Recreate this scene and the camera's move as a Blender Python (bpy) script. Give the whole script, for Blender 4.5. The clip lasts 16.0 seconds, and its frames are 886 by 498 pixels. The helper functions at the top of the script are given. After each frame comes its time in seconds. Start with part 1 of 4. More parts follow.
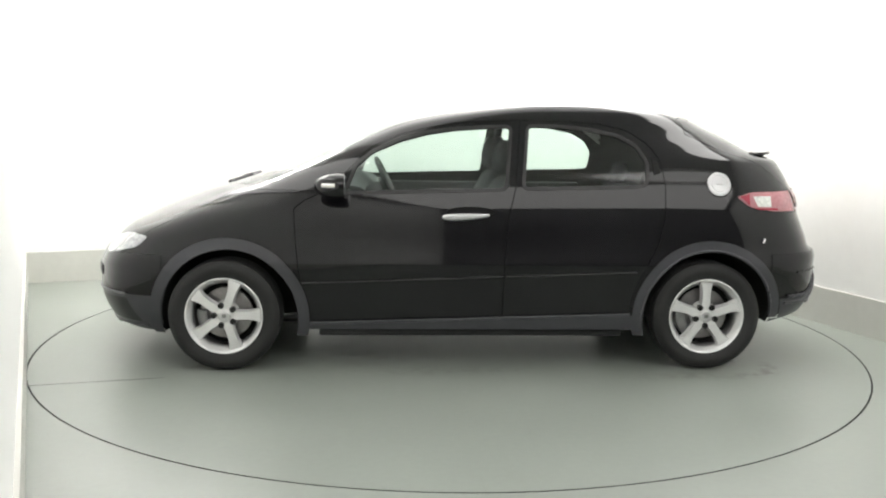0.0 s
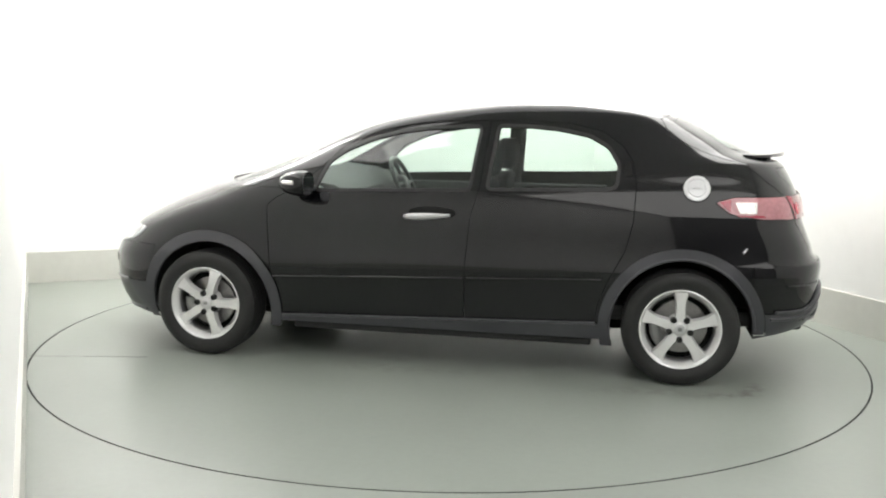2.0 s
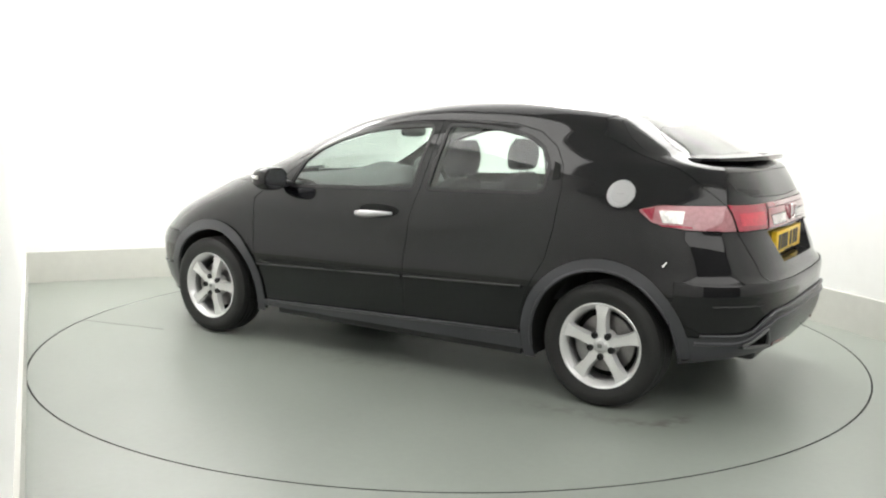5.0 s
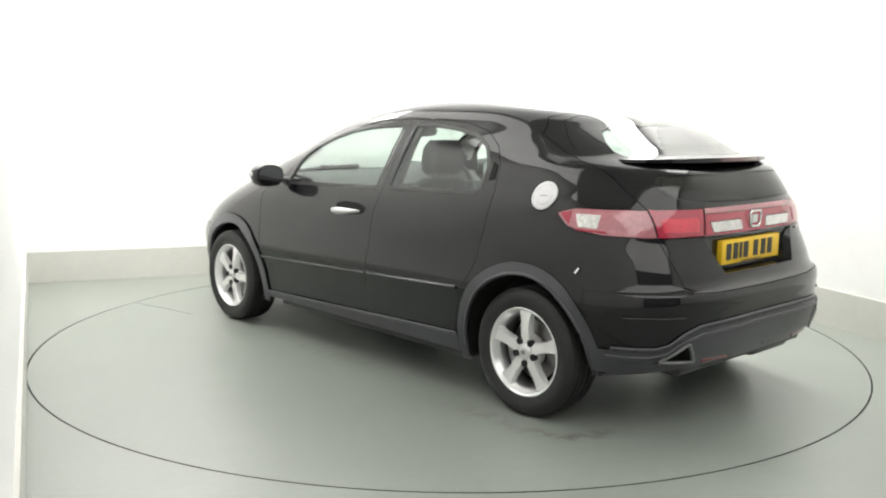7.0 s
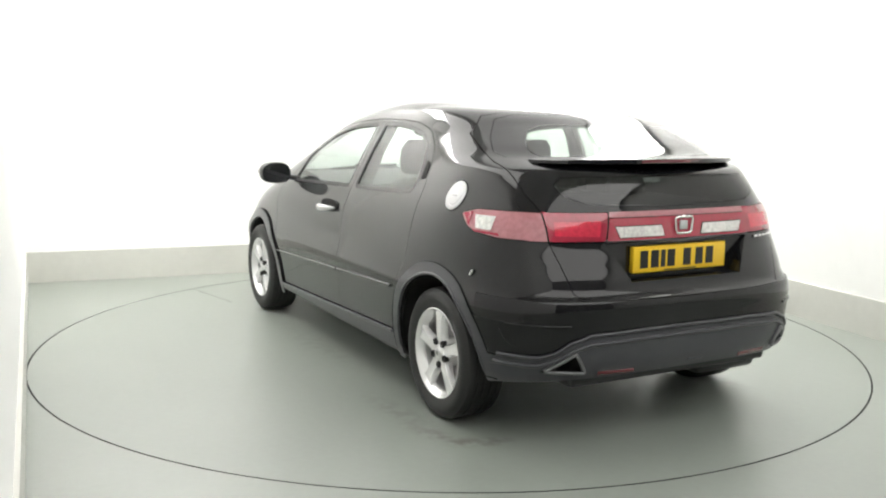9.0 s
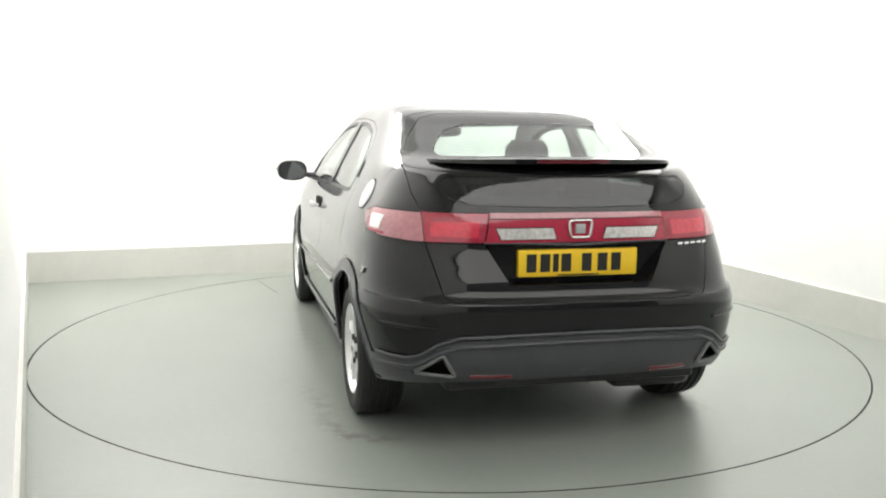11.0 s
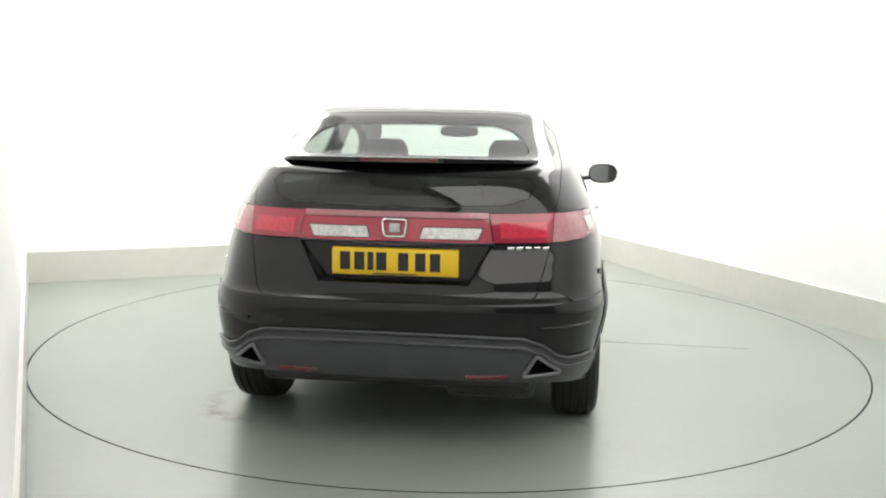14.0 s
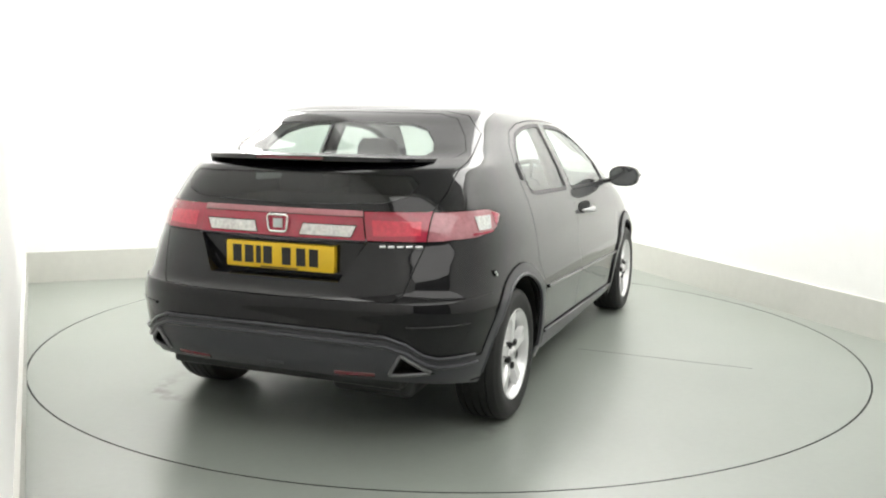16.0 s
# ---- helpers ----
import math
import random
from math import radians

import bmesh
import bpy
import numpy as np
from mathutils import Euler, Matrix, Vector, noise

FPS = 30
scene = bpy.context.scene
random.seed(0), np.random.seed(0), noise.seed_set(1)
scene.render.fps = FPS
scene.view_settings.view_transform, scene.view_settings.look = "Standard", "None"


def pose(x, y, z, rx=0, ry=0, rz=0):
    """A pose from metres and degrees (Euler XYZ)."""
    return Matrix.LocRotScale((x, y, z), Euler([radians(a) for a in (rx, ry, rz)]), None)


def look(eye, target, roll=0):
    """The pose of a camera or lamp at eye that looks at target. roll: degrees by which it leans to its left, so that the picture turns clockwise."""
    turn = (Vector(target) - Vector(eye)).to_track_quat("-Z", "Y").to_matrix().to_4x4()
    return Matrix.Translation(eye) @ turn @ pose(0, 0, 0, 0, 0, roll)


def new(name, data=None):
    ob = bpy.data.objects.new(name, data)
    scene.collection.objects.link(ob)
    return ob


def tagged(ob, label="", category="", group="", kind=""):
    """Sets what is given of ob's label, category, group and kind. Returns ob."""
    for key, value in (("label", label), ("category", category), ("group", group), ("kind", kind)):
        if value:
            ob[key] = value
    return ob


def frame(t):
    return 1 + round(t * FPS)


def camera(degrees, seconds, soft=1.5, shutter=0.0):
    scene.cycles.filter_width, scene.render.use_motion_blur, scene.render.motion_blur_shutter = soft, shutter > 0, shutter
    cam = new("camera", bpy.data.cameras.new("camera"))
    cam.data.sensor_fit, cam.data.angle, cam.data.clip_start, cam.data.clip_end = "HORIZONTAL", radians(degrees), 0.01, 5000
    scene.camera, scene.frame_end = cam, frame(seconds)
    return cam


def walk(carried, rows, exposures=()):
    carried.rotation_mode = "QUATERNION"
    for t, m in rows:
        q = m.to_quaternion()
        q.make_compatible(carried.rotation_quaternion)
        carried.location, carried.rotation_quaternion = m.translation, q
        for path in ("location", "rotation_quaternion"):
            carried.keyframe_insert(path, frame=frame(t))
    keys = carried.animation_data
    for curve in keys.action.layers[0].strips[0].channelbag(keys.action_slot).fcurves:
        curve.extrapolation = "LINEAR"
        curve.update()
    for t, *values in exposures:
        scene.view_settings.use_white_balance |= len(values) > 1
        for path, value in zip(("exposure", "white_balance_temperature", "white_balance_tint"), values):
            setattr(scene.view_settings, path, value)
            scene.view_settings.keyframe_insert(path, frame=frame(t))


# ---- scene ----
SECONDS = 16.0
EYE = (0.0000, -5.5874, 1.3661)
AIM = (-0.0072, -4.5979, 1.2215)
cam = camera(52.793, SECONDS, soft=2.1)
walk(cam, [(0, look(EYE, AIM, 0.750)), (SECONDS, look(EYE, AIM, 0.750))])
TURN_START, TURN_RATE = 183.069, -7.1336   # degrees, degrees a second
OX, OY = 1.2522, -0.0200                     # front axle ahead of the table's middle
TABLE_R = 2.453

# ---- light ----
world = bpy.data.worlds.new("world")
world.use_nodes = True
world.node_tree.nodes["Background"].inputs[0].default_value = (0.9, 0.95, 1.0, 1)
world.node_tree.nodes["Background"].inputs[1].default_value = 0.05
scene.world = world
scene.view_settings.exposure = 0.0
BOX_GLOW, FILL_STRIP_GLOW, FRONT_FILL_GLOW = 1.8, 14.5, 2.4          # glow of the soft box, the added wall strips and the added front box


# ---- materials ----
def material(name, colour, rough=0.5, metal=0.0, coat=0.0, grain=0.0, scale=30.0, bump=0.0, bump_scale=200.0,
             spread=0.0, rough_spread=0.0, ior=1.5, trans=0.0, coat_rough=0.03, coat_ior=1.5, spec=0.5):
    """A principled surface with two scales of colour variation, uneven gloss and fine relief."""
    m = bpy.data.materials.new(name)
    m.use_nodes = True
    nt = m.node_tree
    b = nt.nodes["Principled BSDF"]
    b.inputs["Base Color"].default_value = (*colour, 1)
    b.inputs["Roughness"].default_value = rough
    b.inputs["Metallic"].default_value = metal
    b.inputs["Coat Weight"].default_value = coat
    b.inputs["Coat Roughness"].default_value = coat_rough
    b.inputs["Coat IOR"].default_value = coat_ior
    b.inputs["IOR"].default_value = ior
    b.inputs["Specular IOR Level"].default_value = spec
    b.inputs["Transmission Weight"].default_value = trans
    co = nt.nodes.new("ShaderNodeTexCoord")
    if grain or spread:
        fine, wide = nt.nodes.new("ShaderNodeTexNoise"), nt.nodes.new("ShaderNodeTexNoise")
        fine.inputs["Scale"].default_value, wide.inputs["Scale"].default_value = scale, scale / 22
        fine.inputs["Detail"].default_value, wide.inputs["Detail"].default_value = 5, 4
        for n in (fine, wide):
            nt.links.new(co.outputs["Object"], n.inputs["Vector"])
        last = None
        for n, amount in ((fine, grain), (wide, spread)):
            mp = nt.nodes.new("ShaderNodeMapRange")
            mp.inputs[1].default_value, mp.inputs[2].default_value = 0.3, 0.7
            mp.inputs[3].default_value, mp.inputs[4].default_value = 1 - amount, 1 + amount
            nt.links.new(n.outputs["Fac"], mp.inputs[0])
            if last is None:
                last = mp.outputs[0]
            else:
                mu = nt.nodes.new("ShaderNodeMath")
                mu.operation = "MULTIPLY"
                nt.links.new(last, mu.inputs[0]), nt.links.new(mp.outputs[0], mu.inputs[1])
                last = mu.outputs[0]
        vm = nt.nodes.new("ShaderNodeVectorMath")
        vm.operation = "SCALE"
        vm.inputs[0].default_value = colour
        nt.links.new(last, vm.inputs["Scale"])
        nt.links.new(vm.outputs[0], b.inputs["Base Color"])
        if rough_spread:
            mr = nt.nodes.new("ShaderNodeMapRange")
            mr.inputs[1].default_value, mr.inputs[2].default_value = 0.3, 0.7
            mr.inputs[3].default_value, mr.inputs[4].default_value = rough - rough_spread, rough + rough_spread
            nt.links.new(wide.outputs["Fac"], mr.inputs[0])
            nt.links.new(mr.outputs[0], b.inputs["Roughness"])
    if bump:
        bn, bp = nt.nodes.new("ShaderNodeTexNoise"), nt.nodes.new("ShaderNodeBump")
        bn.inputs["Scale"].default_value, bn.inputs["Detail"].default_value = bump_scale, 3
        bp.inputs["Strength"].default_value, bp.inputs["Distance"].default_value = bump, 0.002
        nt.links.new(co.outputs["Object"], bn.inputs["Vector"])
        nt.links.new(bn.outputs["Fac"], bp.inputs["Height"])
        nt.links.new(bp.outputs[0], b.inputs["Normal"])
    return m


def glow(name, colour, strength):
    m = bpy.data.materials.new(name)
    m.use_nodes = True
    b = m.node_tree.nodes["Principled BSDF"]
    b.inputs["Base Color"].default_value = (0.8, 0.8, 0.8, 1)
    b.inputs["Emission Color"].default_value = (*colour, 1)
    b.inputs["Emission Strength"].default_value = strength
    return m


def pane_material(name, colour, alpha_rough=0.0, clear=0.9):
    """Thin glass: it lets light straight through, tinted, under a sharp Fresnel gloss."""
    m = bpy.data.materials.new(name)
    m.use_nodes = True
    nt = m.node_tree
    nt.nodes.remove(nt.nodes["Principled BSDF"])
    out = nt.nodes["Material Output"]
    tr, gl, mix, fr, pw, mr = (nt.nodes.new(k) for k in ("ShaderNodeBsdfTransparent", "ShaderNodeBsdfGlossy", "ShaderNodeMixShader", "ShaderNodeLayerWeight", "ShaderNodeMath", "ShaderNodeMapRange"))
    tr.inputs[0].default_value = (*[c * clear for c in colour], 1)
    gl.inputs["Roughness"].default_value = alpha_rough
    gl.inputs[0].default_value = (1, 1, 1, 1)
    fr.inputs[0].default_value = 0.5
    pw.operation, pw.inputs[1].default_value = "POWER", 5.0
    mr.inputs[3].default_value, mr.inputs[4].default_value = 0.055, 1.0
    nt.links.new(fr.outputs["Facing"], pw.inputs[0])
    nt.links.new(pw.outputs[0], mr.inputs[0])
    nt.links.new(mr.outputs[0], mix.inputs[0])
    nt.links.new(tr.outputs[0], mix.inputs[1]), nt.links.new(gl.outputs[0], mix.inputs[2])
    nt.links.new(mix.outputs[0], out.inputs[0])
    return m


def marked(m, colour, marks):
    """Soft dark marks on a sheet: each an uneven oval (x, y, half length, half width, turn, strength)."""
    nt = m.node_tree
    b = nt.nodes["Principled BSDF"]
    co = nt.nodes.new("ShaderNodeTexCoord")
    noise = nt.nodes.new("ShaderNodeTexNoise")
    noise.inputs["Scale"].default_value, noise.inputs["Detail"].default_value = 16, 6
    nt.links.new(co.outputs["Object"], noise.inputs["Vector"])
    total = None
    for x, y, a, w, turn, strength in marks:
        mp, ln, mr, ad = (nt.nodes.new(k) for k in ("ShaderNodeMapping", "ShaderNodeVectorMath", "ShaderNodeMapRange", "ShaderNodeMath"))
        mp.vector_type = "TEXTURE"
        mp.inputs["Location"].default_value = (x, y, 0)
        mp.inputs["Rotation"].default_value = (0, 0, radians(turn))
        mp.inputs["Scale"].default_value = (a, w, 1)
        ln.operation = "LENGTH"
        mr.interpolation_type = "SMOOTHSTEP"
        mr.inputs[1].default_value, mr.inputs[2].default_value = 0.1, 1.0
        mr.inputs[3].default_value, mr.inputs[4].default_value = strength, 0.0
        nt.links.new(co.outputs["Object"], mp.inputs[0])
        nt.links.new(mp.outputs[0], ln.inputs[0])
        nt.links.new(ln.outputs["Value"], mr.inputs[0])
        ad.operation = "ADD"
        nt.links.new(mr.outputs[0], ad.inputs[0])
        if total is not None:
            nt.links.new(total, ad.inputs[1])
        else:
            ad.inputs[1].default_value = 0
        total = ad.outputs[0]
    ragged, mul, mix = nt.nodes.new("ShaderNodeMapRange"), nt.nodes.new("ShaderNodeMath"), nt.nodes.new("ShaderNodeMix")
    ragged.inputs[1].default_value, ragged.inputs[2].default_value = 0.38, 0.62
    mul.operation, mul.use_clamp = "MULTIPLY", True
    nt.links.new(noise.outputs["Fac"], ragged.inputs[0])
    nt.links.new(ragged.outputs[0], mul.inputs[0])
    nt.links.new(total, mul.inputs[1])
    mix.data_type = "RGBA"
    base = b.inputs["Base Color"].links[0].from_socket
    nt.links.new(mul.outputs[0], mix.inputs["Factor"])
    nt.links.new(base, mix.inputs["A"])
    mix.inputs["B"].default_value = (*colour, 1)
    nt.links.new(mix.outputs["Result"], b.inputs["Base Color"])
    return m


WALL = material("white_wall_paint", (0.90, 0.90, 0.885), 0.6, grain=0.01, spread=0.015, scale=12, bump=0.1, bump_scale=150)
CEILING = material("grey_ceiling_board", (0.80, 0.80, 0.79), 0.8, grain=0.03, spread=0.05, scale=10)
# dark stand-in for the unseen room end that the paint reflects
END_WALL = material("unseen_dark_end_wall", (0.16, 0.16, 0.163), 0.8, grain=0.06, spread=0.1, scale=10)
SKIRT = material("scuffed_white_board", (0.60, 0.60, 0.56), 0.45, grain=0.02, spread=0.05, scale=18, bump=0.08)
FLOOR = material("grey_green_resin_floor", (0.250, 0.274, 0.246), 0.33, grain=0.02, spread=0.035, scale=30, bump=0.010, bump_scale=40, ior=1.54)
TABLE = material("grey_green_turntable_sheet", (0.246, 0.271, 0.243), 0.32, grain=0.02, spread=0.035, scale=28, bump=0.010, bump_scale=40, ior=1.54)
# smudges by the left rear wheel, then darker ovals at tyres and flank
marked(TABLE, (0.10, 0.095, 0.078), (
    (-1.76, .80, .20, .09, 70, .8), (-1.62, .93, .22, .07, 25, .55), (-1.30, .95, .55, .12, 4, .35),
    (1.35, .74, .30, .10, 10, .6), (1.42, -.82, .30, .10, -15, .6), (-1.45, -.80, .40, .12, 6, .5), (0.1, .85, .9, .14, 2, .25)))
GAP = material("dark_gap", (0.02, 0.02, 0.02), 0.8)
DIRT = material("dusty_tyre_mark", (0.10, 0.10, 0.09), 0.35, grain=0.1, spread=0.2, scale=40)
PAINT = material("black_pearl_paint", (0.0035, 0.0035, 0.0045), 0.32, metal=0.0, coat=1.0, grain=0.25, scale=900, coat_rough=0.05, coat_ior=1.45, spec=0.05)
SHELL = material("black_primer", (0.004, 0.004, 0.004), 0.9)
PLASTIC = material("dark_grey_plastic", (0.050, 0.050, 0.057), 0.28, grain=0.06, spread=0.05, scale=300, bump=0.08, bump_scale=900)
TRIM = material("satin_grey_trim", (0.16, 0.16, 0.165), 0.28, metal=0.4, grain=0.05, spread=0.05, scale=120)
BLACK = material("black_plastic", (0.012, 0.012, 0.013), 0.35, grain=0.08, spread=0.05, scale=200)
FABRIC = material("dark_grey_seat_fabric", (0.035, 0.035, 0.04), 0.85, grain=0.2, spread=0.1, scale=400, bump=0.3, bump_scale=700)
DASH = material("charcoal_dashboard", (0.04, 0.04, 0.043), 0.6, grain=0.08, spread=0.05, scale=300, bump=0.2, bump_scale=800)
LINER = material("pale_grey_headliner", (0.42, 0.42, 0.40), 0.85, grain=0.05, spread=0.04, scale=200)
RUBBER = material("black_tyre_rubber", (0.012, 0.012, 0.012), 0.6, grain=0.1, spread=0.15, scale=120, bump=0.15, bump_scale=400)
ALLOY = material("silver_alloy", (0.82, 0.82, 0.82), 0.20, metal=0.4, grain=0.02, spread=0.04, scale=60, rough_spread=0.05)
ALLOY_DARK = material("shadowed_alloy_barrel", (0.30, 0.30, 0.30), 0.42, metal=0.8, grain=0.05, spread=0.1, scale=60)
STEEL = material("brake_steel", (0.28, 0.27, 0.27), 0.38, metal=1.0, grain=0.08, spread=0.1, scale=80)
CHROME = material("chrome", (0.82, 0.82, 0.82), 0.10, metal=1.0, grain=0.01, spread=0.02, scale=60)
SATIN = material("satin_silver", (0.52, 0.52, 0.53), 0.32, metal=0.6, grain=0.02, spread=0.03, scale=90)
RED = material("red_lamp_lens", (0.34, 0.014, 0.040), 0.12, coat=1.0, grain=0.10, spread=0.12, scale=60, bump=0.15, bump_scale=140)
RED_CORE = material("bright_red_lens", (0.60, 0.020, 0.055), 0.15, coat=1.0, grain=0.15, spread=0.1, scale=60, bump=0.2, bump_scale=120)
PINK = material("pale_red_lamp_lens", (0.38, 0.14, 0.16), 0.12, coat=1.0, grain=0.12, spread=0.15, scale=50, bump=0.15, bump_scale=140)
CLEAR = material("clear_ribbed_lens", (0.66, 0.64, 0.62), 0.14, metal=0.3, coat=1.0, grain=0.25, spread=0.12, scale=70, bump=0.3, bump_scale=120)
LAMP_GLASS = material("clear_headlamp_lens", (0.40, 0.41, 0.42), 0.12, metal=0.5, coat=1.0, grain=0.3, spread=0.25, scale=45, bump=0.3, bump_scale=90)
DARK_RED = material("dark_red_reflector", (0.10, 0.006, 0.012), 0.2, coat=1.0, grain=0.1, spread=0.05, scale=80)
YELLOW = material("yellow_reflective_plate", (0.80, 0.52, 0.02), 0.4, grain=0.02, spread=0.02, scale=60)
INK = material("black_ink", (0.012, 0.012, 0.012), 0.5, grain=0.05, scale=60)
SIDE_GLASS = pane_material("green_tinted_glass", (0.79, 0.88, 0.835), clear=0.93)
REAR_GLASS = pane_material("dark_tinted_glass", (0.78, 0.86, 0.82), clear=0.86)
LOW_GLASS = pane_material("smoked_glass", (0.10, 0.11, 0.11), clear=0.8)
MIRROR = material("mirror_glass", (0.28, 0.29, 0.30), 0.03, metal=1.0)


# ---- mesh helpers ----
def mesh_of(name, verts, faces, mat, normals=None, smooth=True):
    me = bpy.data.meshes.new(name)
    me.from_pydata([tuple(v) for v in verts], [], [tuple(f) for f in faces])
    me.materials.append(mat)
    me.polygons.foreach_set("use_smooth", [smooth] * len(me.polygons))
    me.update()
    if normals is not None:
        me.normals_split_custom_set_from_vertices([tuple(n) for n in normals])
    return me


def part(name, bm, mat, parent, label="", smooth=None):
    """Links a bmesh as one mesh object under a thing or a part; smooth: the angle up to which edges are smooth."""
    me = bpy.data.meshes.new(name)
    bmesh.ops.recalc_face_normals(bm, faces=bm.faces)
    if smooth is not None:
        for f in bm.faces:
            f.smooth = True
        for e in bm.edges:
            e.smooth = e.calc_face_angle(3.14) < radians(smooth)
    bm.to_mesh(me)
    bm.free()
    me.materials.append(mat)
    ob = new(name, me)
    ob.parent = parent
    if label:
        ob["label"] = label
    return ob


def linked(name, me, parent, label="", m=None):
    ob = new(name, me)
    ob.parent = parent
    if m is not None:
        ob.matrix_basis = m
    if label:
        ob["label"] = label
    return ob


def box(x0, x1, y0, y1, z0, z1, bevel=0.0, segments=2):
    bm = bmesh.new()
    bmesh.ops.create_cube(bm, size=1)
    for v in bm.verts:
        v.co = Vector(((x0 + x1) / 2 + v.co.x * (x1 - x0), (y0 + y1) / 2 + v.co.y * (y1 - y0), (z0 + z1) / 2 + v.co.z * (z1 - z0)))
    if bevel:
        bmesh.ops.bevel(bm, geom=bm.edges[:], offset=bevel, segments=segments, affect="EDGES", profile=0.5)
    return bm


def slab(points, z0, z1):
    """A flat plan of (x, y) points as a solid between two heights."""
    bm = bmesh.new()
    low = [bm.verts.new((x, y, z0)) for x, y in points]
    top = [bm.verts.new((x, y, z1)) for x, y in points]
    bm.faces.new(low[::-1]), bm.faces.new(top)
    for i in range(len(points)):
        j = (i + 1) % len(points)
        bm.faces.new((low[i], low[j], top[j], top[i]))
    return bm


def lathe(profile, n=64, axis="y"):
    """Turns (along, radius) pairs round the y axis."""
    bm = bmesh.new()
    rings = []
    for a, r in profile:
        rings.append([bm.verts.new((r * math.cos(2 * math.pi * k / n), a, r * math.sin(2 * math.pi * k / n))) for k in range(n)])
    for p, q in zip(rings, rings[1:]):
        for k in range(n):
            bm.faces.new((p[k], p[(k + 1) % n], q[(k + 1) % n], q[k]))
    return bm


def tube(points, radius, sides=8, flat=1.0, closed=False):
    """A round bead along a line of points."""
    bm = bmesh.new()
    pts = [Vector(p) for p in points]
    rings = []
    n = len(pts)
    for i, p in enumerate(pts):
        if closed:
            d = pts[(i + 1) % n] - pts[i - 1]
        else:
            d = pts[min(i + 1, n - 1)] - pts[max(i - 1, 0)]
        d.normalize()
        up = Vector((0, 0, 1)) if abs(d.z) < 0.9 else Vector((1, 0, 0))
        s = d.cross(up).normalized()
        u = s.cross(d)
        rings.append([bm.verts.new(p + radius * (s * math.cos(2 * math.pi * k / sides) * flat + u * math.sin(2 * math.pi * k / sides))) for k in range(sides)])
    for i in range(n if closed else n - 1):
        p, q = rings[i], rings[(i + 1) % n]
        for k in range(sides):
            bm.faces.new((p[k], p[(k + 1) % sides], q[(k + 1) % sides], q[k]))
    if not closed:
        bm.faces.new(rings[0][::-1]), bm.faces.new(rings[-1])
    return bm


def loft(rings, caps=True):
    bm = bmesh.new()
    rows = [[bm.verts.new(p) for p in r] for r in rings]
    n = len(rows[0])
    for p, q in zip(rows, rows[1:]):
        for k in range(n):
            bm.faces.new((p[k], p[(k + 1) % n], q[(k + 1) % n], q[k]))
    if caps:
        bm.faces.new(rows[0][::-1]), bm.faces.new(rows[-1])
    return bm


def oval(cx, cy, cz, a, b, plane, n=20, power=2.6):
    """A superellipse round a centre, half-axes a and b, lying in plane 'yz', 'xz' or 'xy'."""
    out = []
    for k in range(n):
        t = 2 * math.pi * k / n
        c, s = math.cos(t), math.sin(t)
        u, v = a * math.copysign(abs(c) ** (2 / power), c), b * math.copysign(abs(s) ** (2 / power), s)
        out.append({"yz": (cx, cy + u, cz + v), "xz": (cx + u, cy, cz + v), "xy": (cx + u, cy + v, cz)}[plane])
    return out


# ---- the room ----
A, C = (-3.44, 1.52), (1.444, 3.444)
D, E = (4.85, -5.42), (0.59, -7.09)
ROOM = [A, C, D, E]
HEIGHT = 3.3


def wall_between(name, p, q, z0, z1, thick, mat, label, category):
    """An upright slab whose inner face runs from p to q; the room lies to its right."""
    p, q = Vector(p), Vector(q)
    d = (q - p).normalized()
    n = Vector((-d.y, d.x))
    pts = [p, q, q + n * thick, p + n * thick]
    ob = part(name, slab([tuple(v) for v in pts], z0, z1), mat, None)
    return tagged(ob, label, category, "", "structure")


